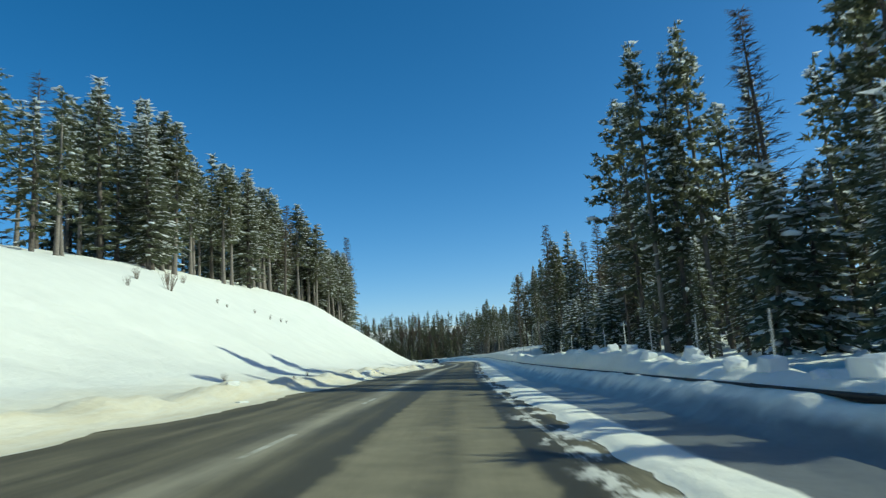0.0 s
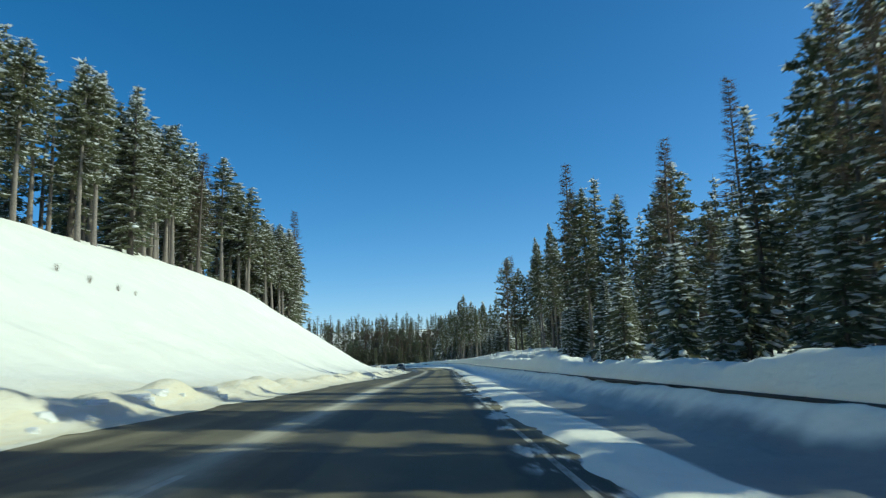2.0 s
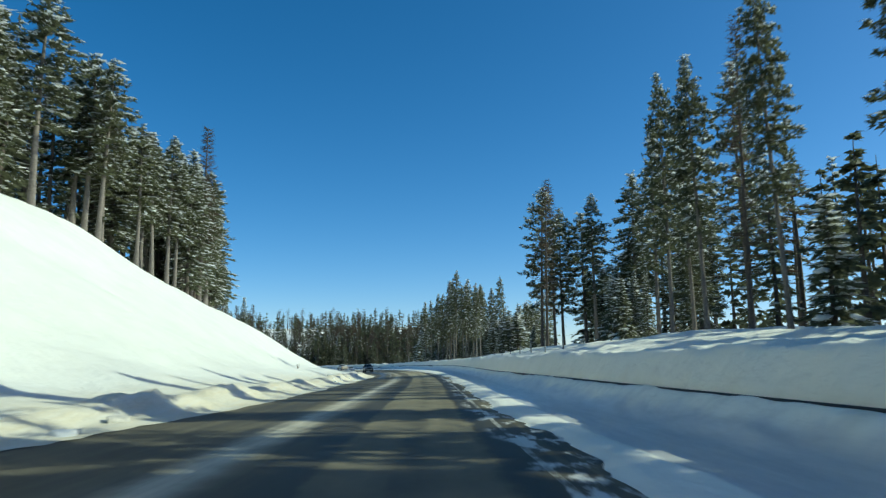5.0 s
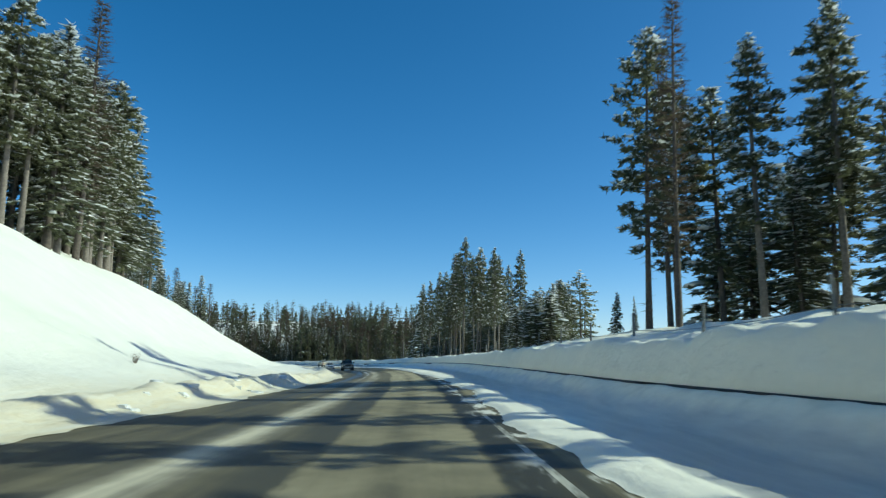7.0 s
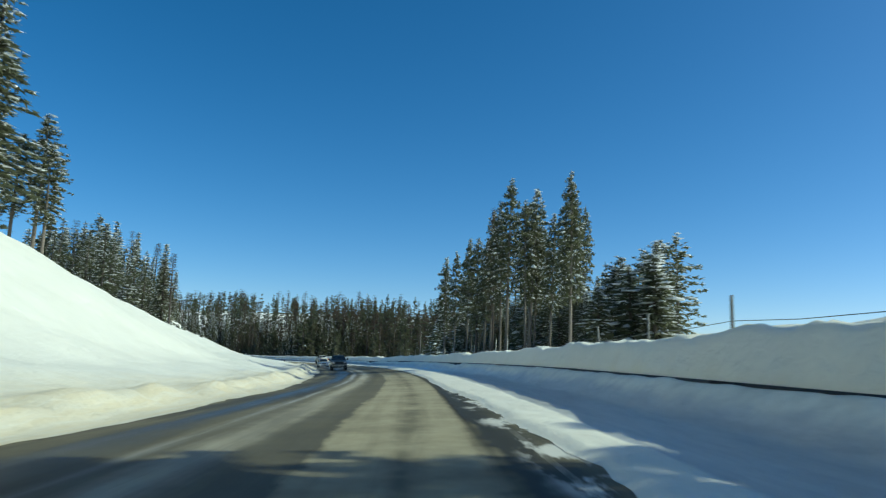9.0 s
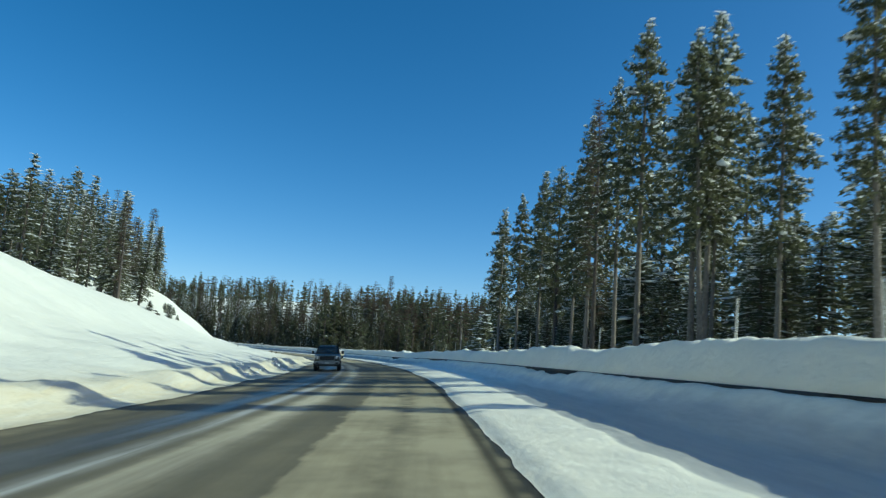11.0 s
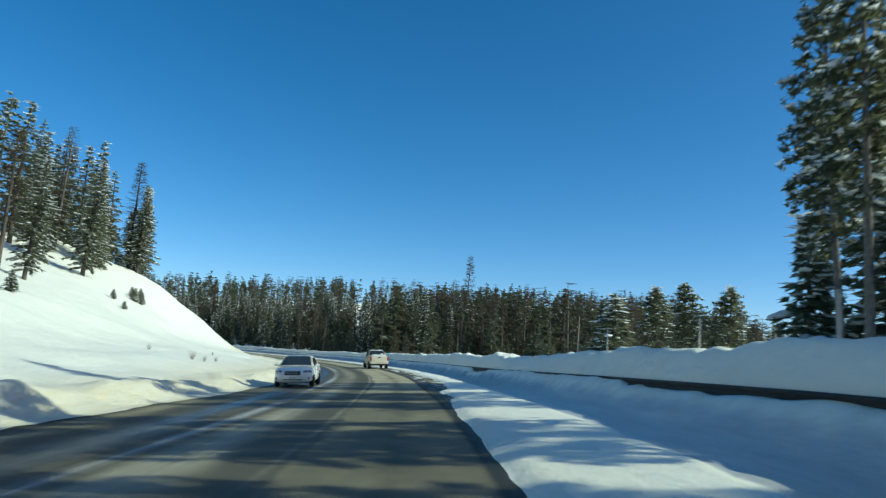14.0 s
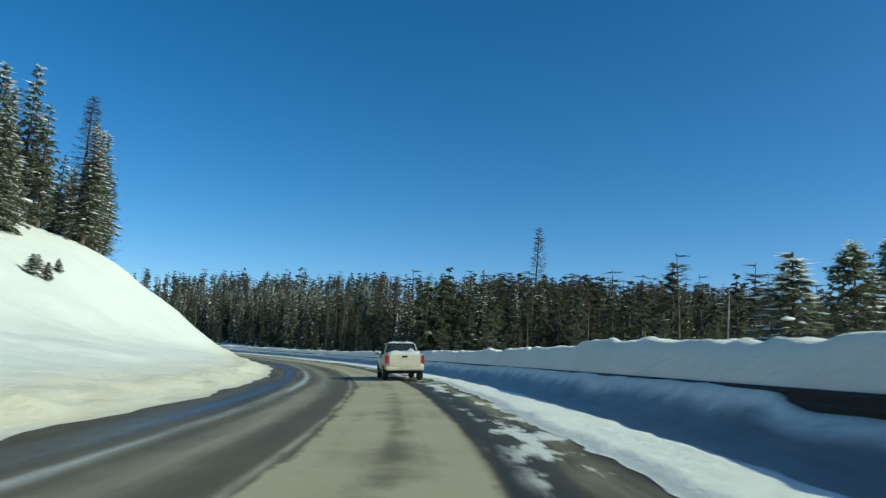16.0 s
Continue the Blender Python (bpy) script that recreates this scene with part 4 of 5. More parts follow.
def open_gap(s, d):
    """The roadside forest stands in clumps with lanes of light between them."""
    at = s + shade_shift(s, d)
    return not any(a - 0.9 * (b - a > 3) < at < b + 0.9 * (b - a > 3) for a, b in LIGHT_LANES)


def crest_d(s):
    """Offset of the crest of the left slope."""
    return float(knot(FOOT, s) - knot(CREST, s))


def build_forests():
    rnd = random.Random(7)
    # right of the road: tall firs and pines, then young firs under them
    taken = []
    zones = ((-25, 16, 13, 32, 10, 20, 25), (25, 42, 20, 36, 6, 20, 23), (40, 62, 15.5, 34, 7, 19, 22.5), (62, 77, 15.5, 34, 6, 15.5, 18.5), (76, 100, 17, 36, 12, 13, 16.5), (98, 128, 14, 36, 11, 15.5, 20), (128, 150, 13, 15.5, 4, 14, 16.5), (128, 150, 27, 36, 4, 16, 20),
             (150, 178, 20, 38, 7, 15, 19), (176, 191, 16, 34, 8, 16, 20), (238, 256, 12.4, 14.5, 5, 14, 16.5), (260, 297, 12.2, 14.2, 9, 16.5, 21), (264, 300, 24.5, 28, 5, 18, 21), (300, 312, 19, 23, 12, 15.5, 17.5))
    for s0, s1, d0, d1, n, h0, h1 in zones:
        slim = 128 <= s0 < 300 and d1 < 29 and s0 not in (150, 176)
        for s, d, x, y in scatter(rnd, n, s0, s1, d0, d1, 2.0 if slim else 2.6, None if slim else open_gap, taken):
            style = rnd.choices(("fir", "pine", "pole", "larch"), (1.5, 2.5, 4.0, 1.2) if 24 < s < 100 else (4.5, 3.2, 1.8, 0.7) if s < 128 else (0, 1.2, 6, 1.0) if slim else (1.5, 3.0, 3.0, 0.6))[0]
            plant(style, x, y, rnd.uniform(h0, h1), "roadside forest", far=d > 28.5, near=d < 17.5 or s > 262, rnd=rnd, wide=0.72 if slim else 0.85 if s < 64 else 1.0)
    for s0, s1, n in ((-20, 76, 8), (76, 130, 14)):
        for s, d, x, y in scatter(rnd, n, s0, s1, 12, 24, 2.0, open_gap, taken):
            plant("spruce", x, y, rnd.uniform(3.5, 7.5), "young firs in the forest", rnd=rnd)
    # the forest goes on behind, lower down the bank
    for s0, s1, n in ((10, 150, 38), (262, 308, 22)):
        for s, d, x, y in scatter(rnd, n, s0, s1, 27.5, 38, 2.4, None, taken):
            plant(rnd.choices(("fir", "pine", "larch"), (5, 3, 1))[0], x, y, rnd.uniform(12, 15.5), "roadside forest", far=True, rnd=rnd, wide=1.2)
    # lower trees close the view between the trunks
    for s0, s1, d0, n in ((160, 200, 21, 12), (244, 303, 16.5, 44)):
        for s, d, x, y in scatter(rnd, n, s0, s1, d0, 26, 1.7, None, taken):
            plant(rnd.choice(("fir", "pine", "spruce")), x, y, (d - 3.4) * 0.6 * rnd.uniform(0.7, 0.98), "young firs in the forest", rnd=rnd, wide=1.35)
    # half-grown trees added in the lanes to shade the gutter and nothing nearer
    for a, b in [q for q in LIGHT_LANES if q[1] < 190 or q[0] > 250] + [(24, 32), (38, 46)]:
        for s, d, x, y in scatter(rnd, int((b - a) / 2.6), a - 2, b - 2, 14.2, 17.5, 1.7, None, taken):
            plant(rnd.choice(("fir", "spruce")), x, y, (d - 3.3) / 1.46 * rnd.uniform(0.8, 0.97) * (1.18 if s < 46 else 0.72 if 125 < s < 200 else 1.0), "young firs in the forest", rnd=rnd)
    for style, x, y, h in (("pole", 8.0, 301.5, 17.5), ("pole", 8.1, 303.6, 15.0), ("pole", 15.2, 255.8, 17.5), ("pole", 15.6, 259.0, 17.0), ("pole", 16.0, 53.5, 22.5), ("pole", 19.2, 53.0, 23.5), ("pine", 16.5, 60.5, 21.0), ("larch", 16.8, 67.0, 13.5), ("larch", 19.0, 72.0, 15.5), ("larch", 17.6, 180.5, 18.0), ("pine", 18.2, 186.5, 18.5), ("larch", 20.0, 188.0, 19.0), ("spruce", 18.4, 193.5, 2.8), ("fir", 21.5, 199.0, 3.2), ("larch", 18.0, 119.5, 20.5), ("larch", 22.0, 102.5, 18.5), ("larch", 21.5, 88.0, 17.5)):
        plant(style, x, y, h, "roadside forest", rnd=rnd, wide=0.8)
    for x, y, h in ((24.5, 150.0, 18.5), (23.0, 155.3, 17.0), (22.5, 161.0, 17.5)):
        plant("pole", x, y, h, "roadside forest", rnd=rnd, wide=0.8)
    # tall trees on the left hill
    taken = []
    for s0, s1, back, n, h0, h1 in ((-10, 90, 26, 52, 14, 18.5), (85, 200, 20, 95, 19.5, 24.5), (195, 232, 22, 36, 19, 23.5), (226, 250, 12, 42, 20, 25), (246, 268, 18, 9, 13, 18)):
        for s, d, x, y in scatter(rnd, n, s0, s1, -66, -26, 1.8, lambda a, b: 0.5 < crest_d(a) - b < back, taken):
            style = rnd.choices(("pole", "fir", "larch"), (6, 3, 0.3))[0]
            plant(style, x, y, rnd.uniform(h0, h1), "trees on the hill", far=crest_d(s) - d > 5, rnd=rnd, wide=1.25)
    plant("larch", -30.5, 222.0, 29.0, "trees on the hill", rnd=rnd)
    # second hill
    for s0, s1, d0, d1, n, h0, h1 in ((318, 365, -60, -30, 34, 12, 16), (385, 428, -60, -24, 38, 15, 21), (425, 485, -46, -22, 36, 14, 20)):
        for s, d, x, y in scatter(rnd, n, s0, s1, d0, d1, 2.2, lambda a, b: crest_d(a) - b > 1.0, taken):
            style = rnd.choices(("fir", "pole", "spruce", "larch"), (6, 2, 2, 0.6))[0]
            plant(style, x, y, rnd.uniform(h0, h1) * (0.4 if style == "spruce" else 1), "trees on the hill", far=crest_d(s) - d > 6, rnd=rnd, wide=1.25)
    plant("larch", -99.0, 431.0, 22.0, "trees on the hill", rnd=rnd)
    # single trees past the bend
    for style, x, y, h in (("spruce", 8.7, 389, 11.5), ("pine_small", 15.5, 393, 13.0), ("pine_small", 20.5, 397, 14.0), ("pine_small", 26.5, 395, 13.5), ("larch", -21, 448, 25), ("dead", 3.5, 392, 8.5), ("larch", -33, 462, 15), ("fir", 40, 418, 11), ("fir", 31, 404, 10), ("fir", -37, 470, 17)):
        plant(style, x, y, h, "trees past the bend", near=True, rnd=rnd, wide=1.5 if style == "spruce" else 1.3 if style == "pine_small" else 1.0)
    # front rows of the far forest, outside the bend
    taken = []
    for s, d, x, y in scatter(rnd, 160, 425, 620, 24, 52, 2.8, None, taken):
        style = rnd.choices(("fir", "pole", "pine", "spruce", "larch"), (7, 0.2, 0.5, 1.5, 3))[0]
        plant(style, x, y, rnd.uniform(11, 16) * (0.45 if style == "spruce" else 1), "far forest edge", far=True, rnd=rnd, edge=True)


def far_woods():
    """All the trees farther back, joined."""
    rnd = random.Random(11)
    proto = [conifer(900 + k, st, hh, 0.055) for k, (st, hh) in enumerate((("fir", 18), ("fir", 16), ("pole", 19), ("pine", 18), ("larch", 19)))]
    mats = [BARK, BARK_PALE, FIR, PINE, TWIG, SNOW_TREE]
    arrays = []
    for meshes in proto:
        vs, fs, ms = [], [], []
        for name, me in meshes:
            co = np.empty(len(me.vertices) * 3)
            me.vertices.foreach_get("co", co)
            off = sum(len(v) for v in vs)
            slot = mats.index(me.materials[0])
            if name == "trunk":
                # the bole only
                keep = [p for p in me.polygons if max(p.vertices) < 25]
            else:
                keep = list(me.polygons)
            vs.append(co.reshape(-1, 3))
            fs += [[v + off for v in p.vertices] for p in keep]
            ms += [slot] * len(keep)
        V = np.concatenate(vs)
        used = sorted({v for f in fs for v in f})
        remap = {v: i for i, v in enumerate(used)}
        arrays.append((V[used], [[remap[v] for v in f] for f in fs], ms))
    spots = []
    # ridge beyond the bend
    for _ in range(420):
        x, y = rnd.uniform(-300, 60), rnd.uniform(395, 600)
        spots.append((x, y, rnd.uniform(11, 18) * rnd.choice((1, 1, 1, 0.5)), 28))
    for _ in range(430):
        x, y = rnd.uniform(-260, 100), rnd.uniform(560, 745)
        spots.append((x, y, rnd.uniform(12, 18), 28.5))
    for _ in range(150):
        x, y = rnd.uniform(34, 62), rnd.uniform(-30, 200)
        spots.append((x, y, rnd.uniform(14, 19), 33))
    for _ in range(140):
        x, y = rnd.uniform(-130, -50), rnd.uniform(0, 330)
        spots.append((x, y, rnd.uniform(16, 22), -56))
    for _ in range(90):
        x, y = rnd.uniform(-190, -70), rnd.uniform(330, 470)
        spots.append((x, y, rnd.uniform(15, 20), -58))
    for _ in range(280):
        x, y = rnd.uniform(-300, 12), rnd.uniform(385, 560)
        spots.append((x, y, rnd.uniform(3.5, 8), 19))
    for _ in range(430):
        x, y = rnd.uniform(-45, 75), rnd.uniform(432, 540)
        spots.append((x, y, rnd.uniform(13.3, 17.3) - 0.05 * max(0, x), 24))
    for _ in range(260):
        x, y = rnd.uniform(-40, 70), rnd.uniform(426, 470)
        spots.append((x, y, rnd.uniform(3.5, 7.5), 24))
    # thick undergrowth along the far forest's edge
    for count, d0, d1, h0, h1 in ((320, 22, 36, 2.5, 6.0), (240, 27, 48, 8.6, 12.5)):
        for _ in range(count):
            x, y = on_road(np.array([rnd.uniform(415, 610)]), np.array([rnd.uniform(d0, d1)]))
            spots.append((float(x[0]), float(y[0]), rnd.uniform(h0, h1), 20))
    P = np.array([(a, b) for a, b, *_ in spots])
    sd, dd = nearest_s(P[:, 0], P[:, 1])
    zz = land_z(P[:, 0], P[:, 1])
    allv, allf, allm, base = [], [], [], 0
    for (x, y, h, lim), d, z in zip(spots, dd, zz):
        if (lim > 0 and d < lim) or (lim < 0 and d > lim):
            continue
        if lim == 19 and d > 62:
            continue
        if lim == 28 and x > -30 and (y < 425 or h > 14):
            continue
        k = rnd.choices(range(5), (5, 4, 0.4, 0.7, 5))[0] if h > 8.5 else rnd.randrange(2)
        V, F, M = arrays[k]
        sc = h / 18.0
        a = rnd.uniform(0, 6.28)
        ca, sa = math.cos(a) * sc, math.sin(a) * sc
        wd = rnd.uniform(1.2, 1.6)
        W = np.stack([(V[:, 0] * ca - V[:, 1] * sa) * wd + x, (V[:, 0] * sa + V[:, 1] * ca) * wd + y, V[:, 2] * sc + z], 1)
        allv.append(W)
        allf += [[v + base for v in f] for f in F]
        allm += M
        base += len(V)
    me = bpy.data.meshes.new("far_woods")
    me.from_pydata(np.concatenate(allv).tolist(), [], allf)
    for m in mats:
        me.materials.append(m)
    me.polygons.foreach_set("material_index", allm)
    me.update()
    tagged(new("far_woods", me), "dense dark conifer woods dusted with snow on the far hills", "woods", kind="stuff")


build_forests()
far_woods()

# ---- vehicles ----


def paint(name, color, rough=0.3, dirt=(0.45, 0.40, 0.30), amount=0.5, low=0.9):
    """Car paint with road dust that thickens towards the sills."""
    m, nt, b = nodes_of(name)
    co = nt.nodes.new("ShaderNodeTexCoord").outputs["Object"]
    sep = nt.nodes.new("ShaderNodeSeparateXYZ")
    nt.links.new(co, sep.inputs[0])
    fall = nt.nodes.new("ShaderNodeMapRange")
    fall.inputs[1].default_value, fall.inputs[2].default_value = low, 0.35
    fall.inputs[3].default_value, fall.inputs[4].default_value = 0.25, 1.0
    nt.links.new(sep.outputs[2], fall.inputs[0])
    n = ramp(nt, noise_node(nt, co, 3.0, 7, 0.65), [(0.3, 0.35), (0.7, 1.0)])
    f = math_node(nt, "MULTIPLY", math_node(nt, "MULTIPLY", fall.outputs[0], n), amount, True)
    nt.links.new(mixc(nt, f, color, dirt), b.inputs["Base Color"])
    nt.links.new(math_node(nt, "ADD", math_node(nt, "MULTIPLY", f, 0.5), rough, True), b.inputs["Roughness"])
    b.inputs["Coat Weight"].default_value = 0.35
    return m


WHITE_DUSTY = paint("dusty_white_paint", (0.74, 0.72, 0.64), 0.35, (0.56, 0.47, 0.28), 0.95, 2.2)
WHITE_CAR = paint("white_paint", (0.78, 0.79, 0.78), 0.28, (0.55, 0.50, 0.40), 0.35, 0.7)
BLACK_TRUCK = paint("dusty_dark_paint", (0.030, 0.036, 0.040), 0.28, (0.16, 0.16, 0.14), 0.18, 1.0)
RUBBER = plain("tyre_rubber", (0.03, 0.03, 0.03), 0.85, vary=0.4, scale=8, bumpy=0.3)
RIM = plain("dusty_alloy", (0.42, 0.42, 0.41), 0.35, 0.8, vary=0.2, scale=8)
DULL = plain("dusty_dull_chrome", (0.30, 0.31, 0.31), 0.35, 0.9, vary=0.3, scale=5)
CHROME = plain("chrome", (0.72, 0.73, 0.74), 0.14, 1.0, vary=0.05, scale=5)
BLACK = plain("black_plastic", (0.02, 0.02, 0.02), 0.5, vary=0.3, scale=8)
CABIN = plain("dark_cabin", (0.012, 0.013, 0.014), 0.8, vary=0.3, scale=5)
RED = plain("red_lamp_lens", (0.42, 0.035, 0.025), 0.2, vary=0.15, scale=9)
LAMP = plain("clear_lamp_lens", (0.66, 0.68, 0.70), 0.12, 0.4, vary=0.15, scale=14)
PLATE = plain("blank_plate", (0.50, 0.51, 0.48), 0.5, vary=0.1, scale=9)


def glass_material():
    m, nt, b = nodes_of("tinted_glass")
    co = nt.nodes.new("ShaderNodeTexCoord").outputs["Object"]
    nt.links.new(mixc(nt, noise_node(nt, co, 2.0), (0.20, 0.25, 0.27), (0.28, 0.33, 0.35)), b.inputs["Base Color"])
    b.inputs["Roughness"].default_value = 0.03
    b.inputs["Transmission Weight"].default_value = 0.9
    b.inputs["IOR"].default_value = 1.45
    return m


GLASS = glass_material()


def prism(profile, x0, x1, bevel=0.03, taper=0.0):
    """A side profile of (y, z) points drawn out across the vehicle, its edges rounded."""
    bm = bmesh.new()
    left = [bm.verts.new((x0, y, z)) for y, z in profile]
    right = [bm.verts.new((x1, y, z)) for y, z in profile]
    bm.faces.new(left)
    bm.faces.new(right[::-1])
    n = len(profile)
    for k in range(n):
        bm.faces.new((left[k], right[k], right[(k + 1) % n], left[(k + 1) % n]))
    bmesh.ops.recalc_face_normals(bm, faces=bm.faces)
    if taper:
        top = max(z for _, z in profile)
        low = min(z for _, z in profile)
        for v in bm.verts:
            v.co.x *= 1 - taper * ((v.co.z - low) / (top - low)) ** 2
    if bevel:
        edges = [e for e in bm.edges if len(e.link_faces) == 2 and e.calc_face_angle(0) > 0.5]
        bmesh.ops.bevel(bm, geom=edges, offset=bevel, segments=2, affect="EDGES", clamp_overlap=True)
    return bm


def rounded_box(cx, cy, cz, sx, sy, sz, bevel=0.02):
    bm = bmesh.new()
    box_into(bm, cx, cy, cz, sx, sy, sz)
    if bevel:
        bmesh.ops.bevel(bm, geom=list(bm.edges), offset=min(bevel, 0.45 * min(sx, sy, sz)), segments=2, affect="EDGES")
    return bm


def pane(corners, thick=0.012):
    """A thin pane through four corners."""
    bm = bmesh.new()
    c = [Vector(p) for p in corners]
    nrm = (c[1] - c[0]).cross(c[2] - c[0]).normalized() * thick
    a = [bm.verts.new(p) for p in c]
    b = [bm.verts.new(p + nrm) for p in c]
    bm.faces.new(a[::-1])
    bm.faces.new(b)
    for k in range(4):
        bm.faces.new((a[k], a[(k + 1) % 4], b[(k + 1) % 4], b[k]))
    return bm


def curve_at(points, u):
    """A point on a polyline of (y, z), u from 0 to 1 along its length, corners softened."""
    p = np.array(points, float)
    n = np.concatenate([[0], np.cumsum(np.hypot(*np.diff(p, axis=0).T))])
    q = np.clip(np.array([u - 0.03, u - 0.015, u, u + 0.015, u + 0.03]), 0, 1) * n[-1]
    return float(np.interp(q, n, p[:, 0]).mean()), float(np.interp(q, n, p[:, 1]).mean())


def loft(stations, power=5.0, n=28):
    """A hull through rounded cross-sections: (y, half width, bottom, top)."""
    bm = bmesh.new()
    rings = []
    for y, w, z0, z1 in stations:
        ring = []
        for k in range(n):
            f = 2 * math.pi * k / n
            c, s = math.cos(f), math.sin(f)
            x = w * math.copysign(abs(c) ** (2 / power), c)
            z = (z0 + z1) / 2 + (z1 - z0) / 2 * math.copysign(abs(s) ** (2 / power), s)
            tuck = 1 - 0.07 * max(0.0, s) ** 2 - 0.04 * max(0.0, -s) ** 2
            ring.append(bm.verts.new((x * tuck, y, z)))
        rings.append(ring)
    for p, q in zip(rings, rings[1:]):
        for k in range(n):
            bm.faces.new((p[k], p[(k + 1) % n], q[(k + 1) % n], q[k]))
    bm.faces.new(rings[0])
    bm.faces.new(rings[-1][::-1])
    bmesh.ops.recalc_face_normals(bm, faces=bm.faces)
    for f in bm.faces:
        f.smooth = True
    return bm


def sheet(rows, thick=0.0):
    """A smooth sheet through rows of points."""
    bm = bmesh.new()
    grid = [[bm.verts.new(p) for p in r] for r in rows]
    for p, q in zip(grid, grid[1:]):
        for k in range(len(p) - 1):
            f = bm.faces.new((p[k], p[k + 1], q[k + 1], q[k]))
            f.smooth = True
    if thick:
        bmesh.ops.solidify(bm, geom=list(bm.faces), thickness=thick)
    return bm


def cabin(thing, body, profile, belt, w0, w1, front, rear, doors, bulge=0.09):
    """Roof, pillars and glass over the belt line. profile: (y, z) from the rear window's foot over the roof to the windscreen's."""
    top = max(z for _, z in profile)

    def half(z):
        return w0 + (w1 - w0) * (z - belt) / (top - belt)

    def over(u, v, lift=0.0):
        y, z = curve_at(profile, u)
        end = bulge * (1 - v * v) * ((2 * u - 1) ** 3)
        return ((half(z) + 0.2 * lift) * v, y + end + lift * (2 * u - 1), z - 0.035 * v ** 4 + lift)
    us = [k / 30 for k in range(31)]
    vs = [k / 5 - 1 for k in range(11)]
    part("roof", sheet([[over(u, v) for v in vs] for u in us], 0.004), body, thing)
    for sg in (-1, 1):
        rows = []
        for u in us:
            x, y, z = over(u, sg)
            rows.append([(x + (sg * half(belt) - x) * k / 3, y, z + (belt - z) * k / 3) for k in range(4)])
        part("pillar", sheet(rows), body, thing)
    for name, (u0, u1) in (("rear_window", rear), ("windscreen", front)):
        grid = [[over(u0 + (u1 - u0) * k / 6, v * 0.90, 0.007) for v in vs] for k in range(7)]
        w = part(name, sheet(grid), CABIN, thing)
        part("pane", sheet([[over(u0 + (u1 - u0) * k / 6, v * 0.90, 0.012) for v in vs] for k in range(7)]), GLASS, w)
    uy = [curve_at(profile, u) for u in us]
    for sg in (-1, 1):
        for y0, y1 in doors:
            for lift, kind in ((0.006, 0), (0.011, 1)):
                rows = []
                for k in range(7):
                    y = y0 + (y1 - y0) * k / 6
                    zt = max(belt + 0.05, float(np.interp(y, [q[0] for q in uy], [q[1] for q in uy])) - 0.10)
                    rows.append([(sg * (half(z) + lift), y, z) for z in (belt + 0.03, (belt + 0.03 + zt) / 2, zt)])
                if kind == 0:
                    w = part("side_window", sheet(rows), CABIN, thing)
                else:
                    part("pane", sheet(rows), GLASS, w)


def wheel_arch(thing, x, y, r):
    """A flat black plate on the body's side, drawn for the shaded hollow of a wheel arch."""
    bm = bmesh.new()
    side = 1 if x > 0 else -1
    pts = [(y + (r + 0.085) * math.cos(f), r + (r + 0.085) * math.sin(f)) for f in [radians(-18 + 216 * k / 18) for k in range(19)]]
    a = [bm.verts.new((x + side * 0.004, p, q)) for p, q in pts]
    b = [bm.verts.new((x - side * 0.10, p, q)) for p, q in pts]
    bm.faces.new(a if side > 0 else a[::-1])
    for k in range(len(pts) - 1):
        bm.faces.new((a[k], a[k + 1], b[k + 1], b[k]))
    bmesh.ops.recalc_face_normals(bm, faces=bm.faces)
    part("wheel_arch", bm, BLACK, thing)


def wheel(thing, x, y, r, width):
    """A tyre with a rim in it."""
    side = 1 if x > 0 else -1
    bm = bmesh.new()
    turn = Matrix.Translation((x, y, r)) @ Matrix.Rotation(radians(90), 4, "Y")
    bmesh.ops.create_cone(bm, cap_ends=True, segments=28, radius1=r, radius2=r, depth=width, matrix=turn)
    bmesh.ops.bevel(bm, geom=[e for e in bm.edges if e.calc_face_angle(0) > 1.0], offset=0.045, segments=3, affect="EDGES")
    t = part("wheel", bm, RUBBER, thing)
    bm = bmesh.new()
    bmesh.ops.create_cone(bm, cap_ends=True, segments=24, radius1=r * 0.60, radius2=r * 0.60, depth=width + 0.02, matrix=turn)
    part("rim", bm, RIM, t, "dusty alloy rim")
    for k in range(6):
        bm = bmesh.new()
        m = Matrix.Translation((x + side * (width / 2 + 0.012), y, r)) @ Matrix.Rotation(radians(60 * k), 4, "X")
        box_into(bm, 0, 0, r * 0.34, 0.02, 0.05, r * 0.46, m)
        part("spoke", bm, BLACK, t)


